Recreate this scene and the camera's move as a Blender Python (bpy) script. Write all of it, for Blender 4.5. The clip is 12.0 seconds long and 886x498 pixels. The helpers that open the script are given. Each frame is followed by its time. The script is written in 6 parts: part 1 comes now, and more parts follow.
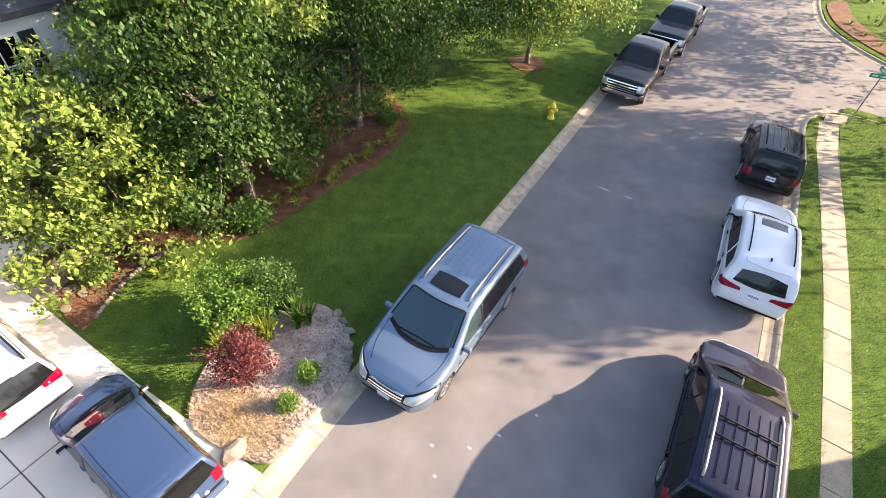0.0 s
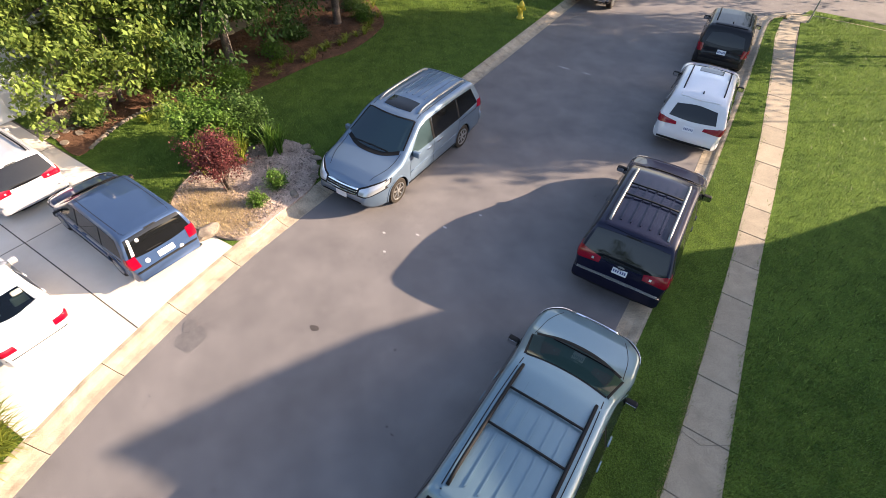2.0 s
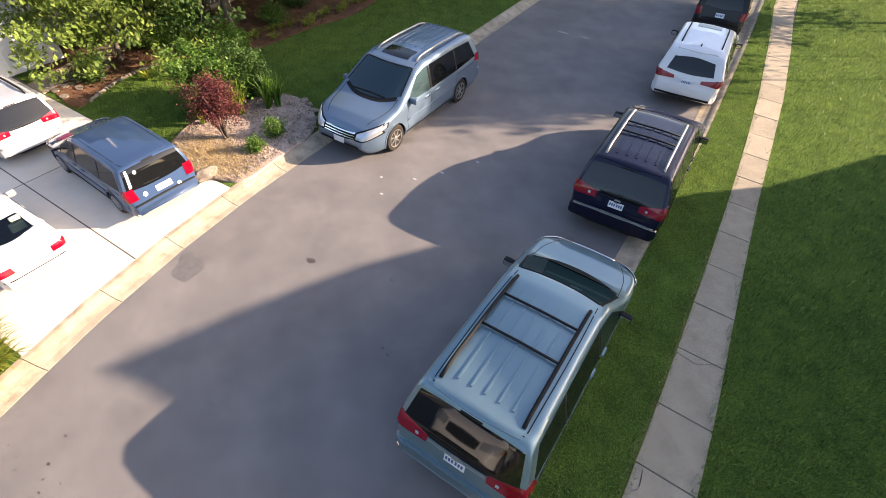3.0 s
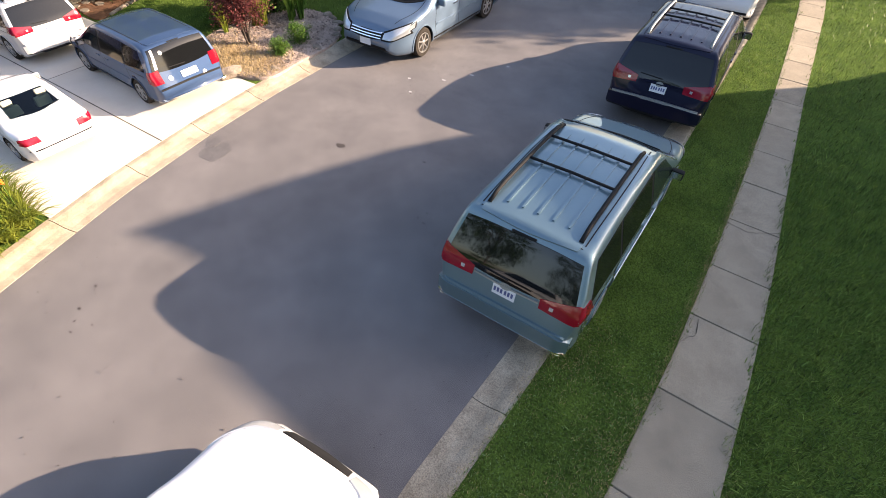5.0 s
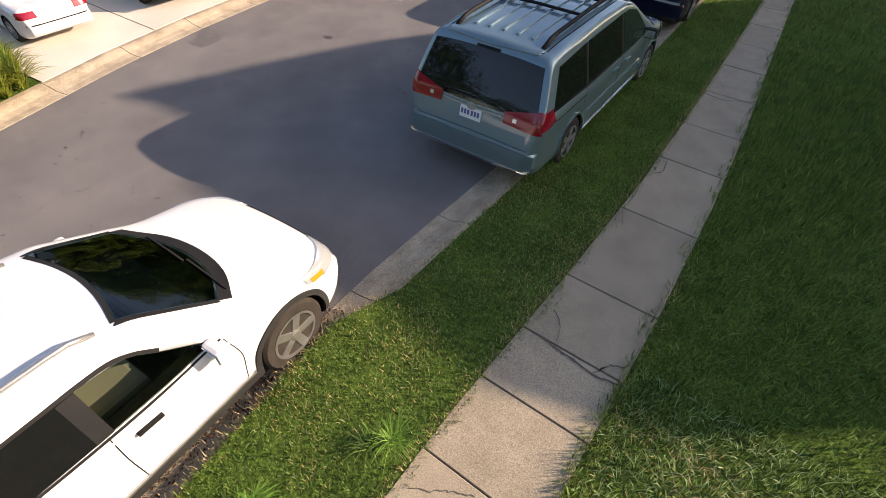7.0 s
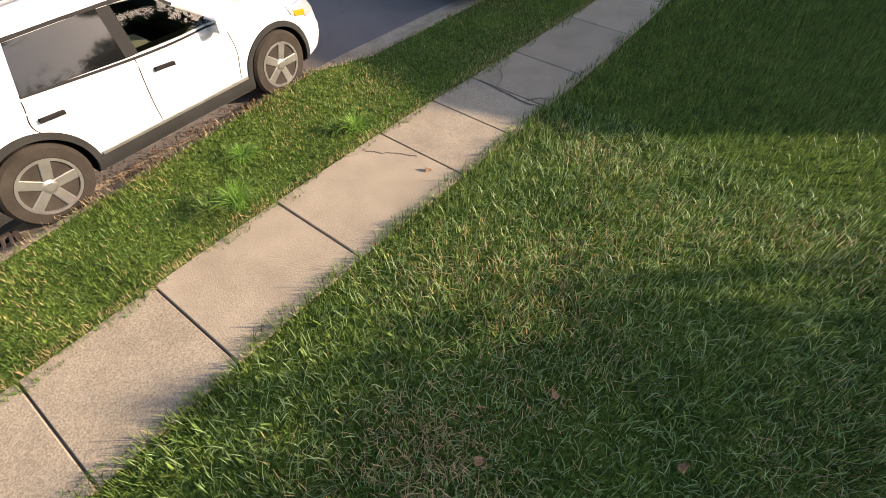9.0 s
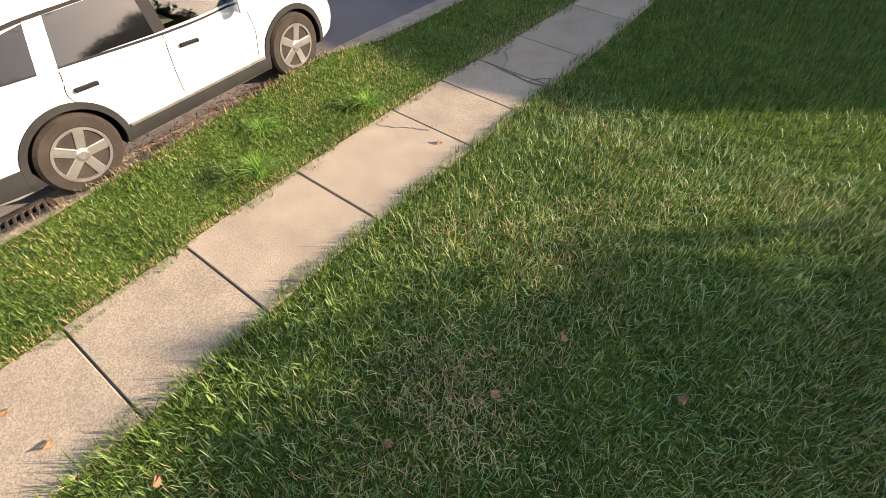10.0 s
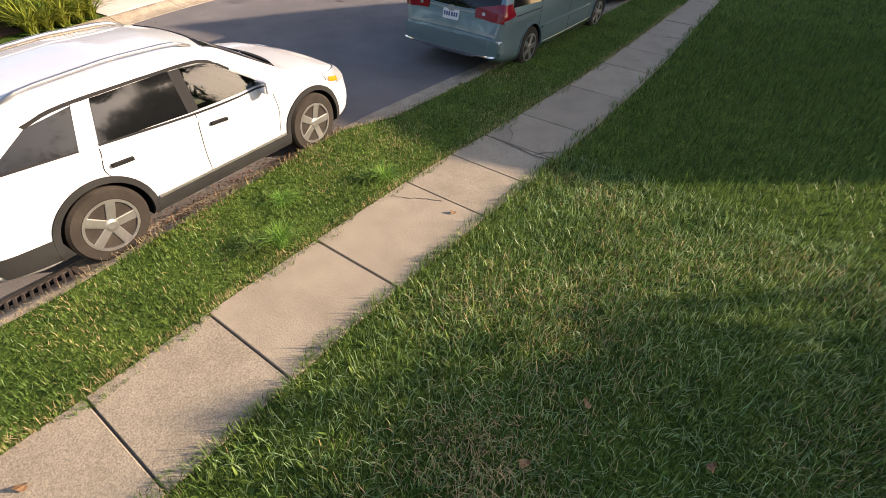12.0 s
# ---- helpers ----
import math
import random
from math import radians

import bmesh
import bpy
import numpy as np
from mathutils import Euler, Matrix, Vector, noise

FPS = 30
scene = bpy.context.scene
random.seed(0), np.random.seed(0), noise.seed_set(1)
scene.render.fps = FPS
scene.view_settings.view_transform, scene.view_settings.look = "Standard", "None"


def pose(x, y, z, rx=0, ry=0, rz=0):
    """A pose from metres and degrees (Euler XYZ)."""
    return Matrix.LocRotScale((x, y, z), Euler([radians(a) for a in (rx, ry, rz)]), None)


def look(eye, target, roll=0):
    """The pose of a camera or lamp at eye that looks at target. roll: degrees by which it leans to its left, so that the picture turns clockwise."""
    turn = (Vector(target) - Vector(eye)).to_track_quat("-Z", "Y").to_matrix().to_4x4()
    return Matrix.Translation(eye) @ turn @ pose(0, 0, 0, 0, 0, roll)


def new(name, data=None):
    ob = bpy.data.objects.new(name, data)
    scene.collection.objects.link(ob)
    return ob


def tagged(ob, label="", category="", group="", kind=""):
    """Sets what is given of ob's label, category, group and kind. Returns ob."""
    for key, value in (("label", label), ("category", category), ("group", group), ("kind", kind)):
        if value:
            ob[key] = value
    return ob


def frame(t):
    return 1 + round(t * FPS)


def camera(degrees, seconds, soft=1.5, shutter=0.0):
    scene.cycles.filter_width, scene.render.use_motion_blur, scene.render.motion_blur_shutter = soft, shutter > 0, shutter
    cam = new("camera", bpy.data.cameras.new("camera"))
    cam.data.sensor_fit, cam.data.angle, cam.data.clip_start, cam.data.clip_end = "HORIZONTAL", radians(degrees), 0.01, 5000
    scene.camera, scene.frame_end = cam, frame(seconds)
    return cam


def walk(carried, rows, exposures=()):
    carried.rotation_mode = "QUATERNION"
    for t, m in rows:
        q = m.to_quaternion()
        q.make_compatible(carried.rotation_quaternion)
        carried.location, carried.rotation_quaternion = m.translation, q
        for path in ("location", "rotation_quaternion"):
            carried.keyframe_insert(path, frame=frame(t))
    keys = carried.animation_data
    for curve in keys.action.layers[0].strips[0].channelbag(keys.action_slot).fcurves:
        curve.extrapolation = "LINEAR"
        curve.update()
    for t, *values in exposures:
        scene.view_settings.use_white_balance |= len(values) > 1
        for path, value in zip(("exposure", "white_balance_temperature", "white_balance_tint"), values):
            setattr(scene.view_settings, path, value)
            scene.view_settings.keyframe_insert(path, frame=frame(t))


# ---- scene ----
# A street seen from a small drone that sinks towards the lawn. x runs across the street, y along it.
cam = camera(84.7, 12.0, soft=0.42)
PATH = [
    (0.0, 0.079, -1.768, 10.298, 29.11, -44.48, 4.79),
    (0.5, 1.022, -2.666, 9.767, 29.27, -45.15, 4.41),
    (1.0, 2.021, -3.337, 9.176, 29.83, -45.24, 3.97),
    (1.5, 2.925, -3.915, 8.616, 30.41, -45.28, 3.37),
    (2.0, 3.577, -4.372, 8.083, 30.70, -45.13, 2.89),
    (2.5, 3.978, -4.735, 7.619, 30.92, -45.20, 2.65),
    (3.0, 4.226, -5.115, 7.144, 31.02, -45.09, 2.57),
    (4.0, 4.472, -5.805, 6.222, 31.63, -45.45, 2.00),
    (5.0, 4.561, -6.407, 5.410, 32.53, -45.88, 1.64),
    (5.5, 4.608, -6.734, 5.034, 32.90, -45.86, 1.68),
    (6.0, 4.896, -6.977, 4.691, 33.42, -45.99, 1.70),
    (6.5, 5.398, -7.173, 4.326, 34.19, -45.83, 1.25),
    (7.0, 5.954, -7.518, 3.963, 34.02, -45.49, 1.17),
    (7.5, 6.539, -7.926, 3.525, 34.34, -45.06, 0.89),
    (8.0, 7.085, -8.361, 3.200, 34.53, -45.34, 0.92),
    (8.5, 7.543, -8.840, 3.006, 34.82, -46.42, 1.22),
    (9.0, 7.856, -9.257, 2.909, 34.99, -47.50, 1.59),
    (9.5, 7.968, -9.503, 2.876, 34.87, -47.77, 1.78),
    (10.0, 7.975, -9.634, 2.863, 34.55, -47.39, 1.79),
    (10.5, 7.952, -9.753, 2.853, 34.20, -46.98, 1.84),
    (11.0, 7.918, -9.826, 2.850, 33.98, -46.78, 1.81),
    (11.5, 7.893, -9.852, 2.849, 33.83, -46.68, 1.75),
    (11.6, 7.891, -9.849, 2.856, 33.84, -46.25, 1.76),
    (11.7, 7.884, -9.840, 2.877, 33.86, -44.92, 1.82),
    (11.8, 7.874, -9.829, 2.903, 33.89, -43.27, 1.89),
    (11.9, 7.865, -9.817, 2.930, 33.91, -41.52, 1.96),
    (12.0, 7.855, -9.805, 2.957, 33.94, -39.79, 2.03),
]


def aimed(x, y, z, yaw, pitch, lean):
    """A camera pose from its place, its yaw to the left of +y, its pitch above the level and its lean."""
    return Matrix.Translation((x, y, z)) @ pose(0, 0, 0, 0, 0, yaw) @ pose(0, 0, 0, 90 + pitch) @ pose(0, 0, 0, 0, 0, lean)


EXPOSURE = 2.07
walk(cam, [(row[0], aimed(*row[1:])) for row in PATH], [(t, EXPOSURE + stops, 6600, 18) for t, stops in ((0.0, 0.68), (1.0, 0.36), (2.5, 0.22), (5.0, 0.16), (7.0, -0.46), (7.6, -0.56), (9.4, -0.2), (10.5, 0.04), (11.0, 0.08), (11.6, 0.0), (12.0, -0.4))])

# ---- light ----
SUN_UP = radians(20.5)
SUN_TO = Vector((0.79 * math.cos(SUN_UP), 0.613 * math.cos(SUN_UP), math.sin(SUN_UP))).normalized()
world = bpy.data.worlds.new("world")
scene.world = world
world.use_nodes = True
sky = world.node_tree.nodes.new("ShaderNodeTexSky")
sky.sky_type, sky.sun_disc = "NISHITA", False
sky.air_density, sky.dust_density, sky.ozone_density = 1.0, 1.6, 0.85
sky.sun_elevation, sky.sun_rotation = SUN_UP, math.atan2(SUN_TO.x, SUN_TO.y)
world.node_tree.links.new(sky.outputs[0], world.node_tree.nodes["Background"].inputs[0])
world.node_tree.nodes["Background"].inputs[1].default_value = 0.096
sun = new("sun", bpy.data.lights.new("sun", "SUN"))
sun.data.energy, sun.data.angle, sun.data.color = 4.15, radians(0.5), (1.0, 0.82, 0.60)
sun.matrix_world = look(SUN_TO * 60, (0, 0, 0))

# ---- materials ----
def surface(name, dark, light, size=1.0, fine=60.0, rough=(0.7, 0.9), bump=0.2, depth=0.004, metal=0.0, coat=0.0,
            vary=0.0, island=0.0, speck=0.3, through_light=0.0, spec=0.5):
    """A procedural material: two colours mixed by a broad noise, fine grain in colour and relief."""
    m = bpy.data.materials.new(name)
    m.use_nodes = True
    nt = m.node_tree
    out = nt.nodes["Principled BSDF"]

    def node(kind, **values):
        n = nt.nodes.new(kind)
        for key, value in values.items():
            n.inputs[key].default_value = value
        return n

    def link(a, b):
        nt.links.new(a, b)

    geo = node("ShaderNodeNewGeometry")
    broad = node("ShaderNodeTexNoise", Scale=1.0 / size, Detail=6.0, Roughness=0.6)
    grain = node("ShaderNodeTexNoise", Scale=fine, Detail=4.0, Roughness=0.65)
    link(geo.outputs["Position"], broad.inputs["Vector"])
    link(geo.outputs["Position"], grain.inputs["Vector"])
    ramp = node("ShaderNodeValToRGB")
    ramp.color_ramp.elements[0].position, ramp.color_ramp.elements[0].color = 0.3, (*dark, 1)
    ramp.color_ramp.elements[1].position, ramp.color_ramp.elements[1].color = 0.7, (*light, 1)
    link(broad.outputs["Fac"], ramp.inputs["Fac"])
    value = node("ShaderNodeMapRange")
    for key, number in (("From Min", 0.25), ("From Max", 0.75), ("To Min", 1 - speck), ("To Max", 1 + speck)):
        value.inputs[key].default_value = number
    link(grain.outputs["Fac"], value.inputs["Value"])
    factor = value.outputs[0]
    for amount, kind, socket in ((vary, "ShaderNodeObjectInfo", "Random"), (island, "ShaderNodeNewGeometry", "Random Per Island")):
        if amount:
            pick = node(kind)
            spread = node("ShaderNodeMapRange")
            spread.inputs["To Min"].default_value, spread.inputs["To Max"].default_value = 1 - amount, 1 + amount
            link(pick.outputs[socket], spread.inputs["Value"])
            times = node("ShaderNodeMath")
            times.operation = "MULTIPLY"
            link(factor, times.inputs[0])
            link(spread.outputs[0], times.inputs[1])
            factor = times.outputs[0]
    scaled = node("ShaderNodeVectorMath")
    scaled.operation = "SCALE"
    link(ramp.outputs["Color"], scaled.inputs[0])
    link(factor, scaled.inputs["Scale"])
    link(scaled.outputs[0], out.inputs["Base Color"])
    gloss = node("ShaderNodeMapRange")
    gloss.inputs["To Min"].default_value, gloss.inputs["To Max"].default_value = rough
    link(broad.outputs["Fac"], gloss.inputs["Value"])
    link(gloss.outputs[0], out.inputs["Roughness"])
    out.inputs["Metallic"].default_value, out.inputs["Coat Weight"].default_value = metal, coat
    out.inputs["Coat Roughness"].default_value = 0.04
    out.inputs["Specular IOR Level"].default_value = spec
    if bump:
        relief = node("ShaderNodeBump", Strength=bump, Distance=depth)
        link(grain.outputs["Fac"], relief.inputs["Height"])
        link(relief.outputs[0], out.inputs["Normal"])
    if through_light:
        shine = node("ShaderNodeBsdfTranslucent")
        link(scaled.outputs[0], shine.inputs["Color"])
        mix = node("ShaderNodeMixShader")
        mix.inputs[0].default_value = through_light
        link(out.outputs[0], mix.inputs[1])
        link(shine.outputs[0], mix.inputs[2])
        link(mix.outputs[0], nt.nodes["Material Output"].inputs["Surface"])
    return m


def plain(name, colour, rough=0.5, metal=0.0, coat=0.0, spec=0.5, glow=0.0):
    tone = tuple(c * 0.9 for c in colour)
    return surface(name, tone, colour, 0.4, 90, (rough, min(1, rough + 0.06)), 0.0, 0.001, metal, coat, speck=0.04, spec=spec)


def paint(name, colour, metal=0.0, rough=0.48, coat=1.0):
    """Car paint under clear coat, with a little road dust."""
    tone = tuple(c * 0.93 for c in colour)
    return surface(name, tone, colour, 0.9, 500, (rough, rough + 0.1), 0.0, 0.001, metal, coat, speck=0.05, spec=0.08)


ASPHALT = surface("worn asphalt", (0.112, 0.103, 0.101), (0.168, 0.154, 0.148), 1.1, 120, (0.8, 0.95), 0.45, 0.005, speck=0.85, spec=0.3)
OIL = surface("old oil stain", (0.085, 0.078, 0.076), (0.125, 0.115, 0.11), 0.15, 120, (0.55, 0.8), 0.4, 0.004, speck=0.35)
DIRT = surface("dark specks of grit", (0.03, 0.026, 0.024), (0.06, 0.05, 0.045), 0.1, 90, speck=0.4)
CHALK = surface("pale road scuff", (0.26, 0.25, 0.245), (0.38, 0.37, 0.355), 0.2, 90, speck=0.4)
CONCRETE = surface("weathered sidewalk concrete", (0.225, 0.185, 0.13), (0.3, 0.25, 0.178), 0.3, 100, (0.8, 0.95), 0.5, 0.003, vary=0.1, speck=0.62)
KERB = surface("kerb concrete", (0.21, 0.17, 0.118), (0.39, 0.325, 0.235), 0.28, 65, (0.8, 0.95), 0.6, 0.005, vary=0.1, speck=0.6)
DRIVE = surface("pale driveway concrete", (0.5, 0.445, 0.37), (0.61, 0.565, 0.49), 1.4, 130, (0.75, 0.9), 0.3, 0.003, vary=0.05, speck=0.14)
JOINT = surface("dark joint dirt", (0.05, 0.042, 0.035), (0.1, 0.085, 0.07), 0.2, 90, speck=0.4)
TURF = surface("mown turf", (0.045, 0.08, 0.015), (0.09, 0.14, 0.025), 0.5, 38, (0.85, 1.0), 1.0, 0.04, speck=0.85, spec=0.04)
BLADE = surface("grass blades", (0.052, 0.112, 0.022), (0.156, 0.208, 0.043), 0.2, 30, (0.38, 0.5), 0.0, 0.01, island=0.8, speck=0.2, through_light=0.24, spec=0.18)
# paleness stands in for light glinting off single blades
BLADE_GLINT = surface("grass blades with glint in colour", (0.17, 0.28, 0.09), (0.28, 0.38, 0.17), 0.4, 30, (0.35, 0.55), 0.0, 0.01, island=0.4, speck=0.2, through_light=0.3, spec=0.5)
BLADE_FRESH = surface("fresh coarse grass", (0.1, 0.23, 0.03), (0.2, 0.34, 0.06), 0.3, 30, (0.4, 0.6), 0.0, 0.01, island=0.4, speck=0.2, through_light=0.35, spec=0.2)
STRAW = surface("dry grass blades", (0.32, 0.225, 0.1), (0.52, 0.4, 0.21), 0.5, 40, (0.7, 0.9), 0.0, 0.01, island=0.35, speck=0.2, through_light=0.2)
MULCH = surface("red-brown bark mulch", (0.075, 0.038, 0.022), (0.17, 0.088, 0.05), 0.35, 45, (0.85, 1), 1.0, 0.04, speck=0.6, spec=0.2)
CHIPS = surface("pinkish gravel and wood chips", (0.2, 0.15, 0.12), (0.37, 0.29, 0.24), 0.3, 40, (0.85, 1), 1.0, 0.03, island=0.35, speck=0.5)
ROCK = surface("grey-brown rock", (0.12, 0.095, 0.072), (0.26, 0.215, 0.165), 0.2, 35, (0.8, 1), 0.8, 0.02, vary=0.2, speck=0.3)
BARK = surface("rough tree bark", (0.06, 0.045, 0.035), (0.16, 0.125, 0.1), 0.2, 40, (0.85, 1), 1.0, 0.03, speck=0.45)
# bright and dark leaf colours hold the sun and shade on like crowns
LEAF_LIGHT = surface("broad leaves, sunlight in colour", (0.1, 0.165, 0.03), (0.22, 0.275, 0.06), 0.8, 12, (0.45, 0.6), 0.0, 0.01, island=0.4, speck=0.15, through_light=0.4, spec=0.2)
LEAF_DARK = surface("dark leaves, some shade in colour", (0.03, 0.065, 0.014), (0.06, 0.11, 0.022), 1.0, 12, (0.45, 0.6), 0.0, 0.01, island=0.4, speck=0.15, through_light=0.3, spec=0.2)
LEAF_SHRUB = surface("green shrub leaves", (0.05, 0.12, 0.014), (0.12, 0.2, 0.035), 0.5, 12, (0.4, 0.55), 0.0, 0.01, island=0.45, speck=0.15, through_light=0.35, spec=0.2)
LEAF_RED = surface("dark red leaves", (0.07, 0.018, 0.02), (0.15, 0.045, 0.04), 0.3, 12, (0.45, 0.6), 0.0, 0.01, island=0.45, speck=0.15, through_light=0.3, spec=0.2)
LEAF_YELLOW = surface("yellow-green lily leaves", (0.13, 0.18, 0.02), (0.26, 0.28, 0.04), 0.4, 12, (0.5, 0.65), 0.0, 0.01, island=0.4, speck=0.15, through_light=0.35, spec=0.2)
PETAL = surface("orange lily petals", (0.5, 0.14, 0.015), (0.7, 0.25, 0.02), 0.2, 20, (0.5, 0.7), 0.0, 0.01, island=0.2, through_light=0.3)
DEAD_LEAF = surface("fallen brown leaf", (0.16, 0.085, 0.04), (0.3, 0.17, 0.075), 0.05, 80, (0.7, 0.9), 0.3, 0.003, vary=0.3)
SHINGLE = surface("dark roof shingles", (0.035, 0.036, 0.042), (0.07, 0.07, 0.078), 0.8, 40, (0.85, 1), 0.6, 0.01, vary=0.1, speck=0.4)
SIDING = surface("pale grey siding", (0.55, 0.56, 0.58), (0.64, 0.65, 0.67), 1.5, 40, (0.6, 0.8), 0.1, 0.003, speck=0.06)
TRIM = surface("white painted trim", (0.72, 0.72, 0.7), (0.8, 0.8, 0.78), 0.8, 60, (0.5, 0.7), 0.05, 0.002, speck=0.05)
# wall of the unseen house, colour picked dark to dim reflections in car windows
HOUSE_WALL = surface("dark brown wall of the unseen house", (0.1, 0.062, 0.045), (0.17, 0.105, 0.078), 0.6, 30, (0.8, 0.95), 0.4, 0.006, speck=0.3)
SHUTTER = plain("black shutter paint", (0.02, 0.02, 0.024), 0.5)
GLASS = plain("dark tinted glass", (0.006, 0.0065, 0.007), 0.015, spec=0.42)
SIDE_GLASS = plain("glossy tinted side glass", (0.006, 0.0065, 0.007), 0.015, spec=0.55)


def clear_glass(name, tint):
    """A thin clear pane: tinted see-through with a mirror gloss."""
    m = bpy.data.materials.new(name)
    m.use_nodes = True
    nt = m.node_tree
    see, gloss, mix, edge = (nt.nodes.new(k) for k in ("ShaderNodeBsdfTransparent", "ShaderNodeBsdfGlossy", "ShaderNodeMixShader", "ShaderNodeFresnel"))
    see.inputs["Color"].default_value = (*tint, 1)
    gloss.inputs["Roughness"].default_value = 0.015
    edge.inputs["IOR"].default_value = 1.58
    nt.links.new(edge.outputs[0], mix.inputs[0])
    nt.links.new(see.outputs[0], mix.inputs[1])
    nt.links.new(gloss.outputs[0], mix.inputs[2])
    nt.links.new(mix.outputs[0], nt.nodes["Material Output"].inputs["Surface"])
    return m


SCREEN = clear_glass("green-tinted windscreen", (0.62, 0.74, 0.66))
CLEAR = clear_glass("clear side glass", (0.55, 0.6, 0.54))
RUBBER = surface("tyre rubber", (0.022, 0.019, 0.016), (0.04, 0.034, 0.028), 0.2, 80, (0.8, 0.95), 0.2, 0.002, speck=0.2, spec=0.1)
ALLOY = surface("silver alloy", (0.34, 0.335, 0.33), (0.43, 0.425, 0.42), 0.2, 80, (0.28, 0.4), 0.0, 0.001, metal=0.85, speck=0.08)
CHROME = plain("chrome", (0.75, 0.76, 0.77), 0.12, 1.0)
TRIM_BLACK = surface("black plastic trim", (0.009, 0.009, 0.0095), (0.016, 0.016, 0.0165), 0.4, 120, (0.6, 0.75), 0.1, 0.001, speck=0.15, spec=0.12)
CLADDING = surface("dark grey cladding", (0.016, 0.016, 0.016), (0.026, 0.026, 0.025), 0.4, 120, (0.65, 0.8), 0.1, 0.001, speck=0.15, spec=0.15)
# black plastic of the wells; also painted shade in spoke gaps and drain
WELL = plain("black well plastic and recess shade", (0.01, 0.01, 0.01), 0.9, spec=0.04)
LAMP_RED = plain("red lamp lens", (0.2, 0.001, 0.012), 0.1, spec=0.6)
LAMP_CLEAR = plain("clear lamp lens", (0.5, 0.52, 0.53), 0.1, 0.5, spec=0.9)
LAMP_AMBER = plain("amber lamp lens", (0.5, 0.19, 0.01), 0.12, spec=0.5)
PLATE = plain("white plate", (0.62, 0.64, 0.66), 0.4)
PLATE_INK = plain("dark blue plate ink", (0.06, 0.08, 0.2), 0.5)
SIGN_GREEN = plain("green sign sheet", (0.01, 0.24, 0.14), 0.4)
SIGN_WHITE = plain("white sign bars", (0.75, 0.78, 0.76), 0.5)
STEEL = surface("dull galvanised steel", (0.2, 0.21, 0.2), (0.3, 0.31, 0.3), 0.3, 70, (0.45, 0.6), 0.1, 0.001, metal=0.7)
IRON = surface("rusty cast iron", (0.035, 0.028, 0.024), (0.07, 0.055, 0.045), 0.1, 60, (0.65, 0.85), 0.3, 0.003, metal=0.3)
HYDRANT = surface("yellow hydrant paint", (0.6, 0.42, 0.02), (0.72, 0.55, 0.05), 0.3, 60, (0.4, 0.6), 0.05, 0.002, speck=0.1)
SEAT = plain("beige seat cloth", (0.42, 0.38, 0.29), 0.9)


# ---- helpers for meshes ----
def put_mesh(name, bm, material, parent=None, label="", smooth=False):
    me = bpy.data.meshes.new(name)
    bm.to_mesh(me)
    bm.free()
    for m in material if isinstance(material, (list, tuple)) else (material,):
        me.materials.append(m)
    if smooth:
        me.polygons.foreach_set("use_smooth", [True] * len(me.polygons))
    ob = new(name, me)
    if parent:
        ob.parent = parent
    if label:
        ob["label"] = label
    return ob


def part(name, bm, material, parent, label="", smooth=False):
    return put_mesh(name, bm, material, parent, label, smooth)


def base(name, m, label, category, group="", kind=""):
    ob = new(name)
    ob.empty_display_size = 0.2
    ob.matrix_basis = m
    return tagged(ob, label, category, group, kind)


def block(size, at=(0, 0, 0), bevel=0.0, turn=0.0, bm=None, taper=1.0):
    """A bevelled block; taper narrows its top."""
    made = bmesh.new()
    bmesh.ops.create_cube(made, size=1)
    for v in made.verts:
        k = taper if v.co.z > 0 else 1.0
        v.co = Vector((v.co.x * size[0] * k, v.co.y * size[1] * k, v.co.z * size[2]))
    if bevel:
        bmesh.ops.bevel(made, geom=list(made.edges), offset=bevel, segments=2, affect="EDGES", profile=0.6)
    bmesh.ops.transform(made, matrix=pose(*at, 0, 0, turn), verts=made.verts)
    if bm is None:
        return made
    hold = bpy.data.meshes.new("hold")
    made.to_mesh(hold)
    made.free()
    bm.from_mesh(hold)
    bpy.data.meshes.remove(hold)
    return bm


def lathe(profile, turns=24, axis="z", bm=None, at=(0, 0, 0)):
    """Turns (radius, height) pairs about an axis."""
    bm = bm or bmesh.new()
    rings = []
    for r, h in profile:
        ring = []
        for k in range(turns):
            a = 2 * math.pi * k / turns
            p = (r * math.cos(a), r * math.sin(a), h) if axis == "z" else (h, r * math.cos(a), r * math.sin(a))
            ring.append(bm.verts.new(Vector(p) + Vector(at)))
        rings.append(ring)
    for a, b in zip(rings, rings[1:]):
        for k in range(turns):
            bm.faces.new((a[k], a[(k + 1) % turns], b[(k + 1) % turns], b[k]))
    for ring in (rings[0], rings[-1]):
        bm.faces.new(ring)
    bmesh.ops.recalc_face_normals(bm, faces=bm.faces)
    return bm


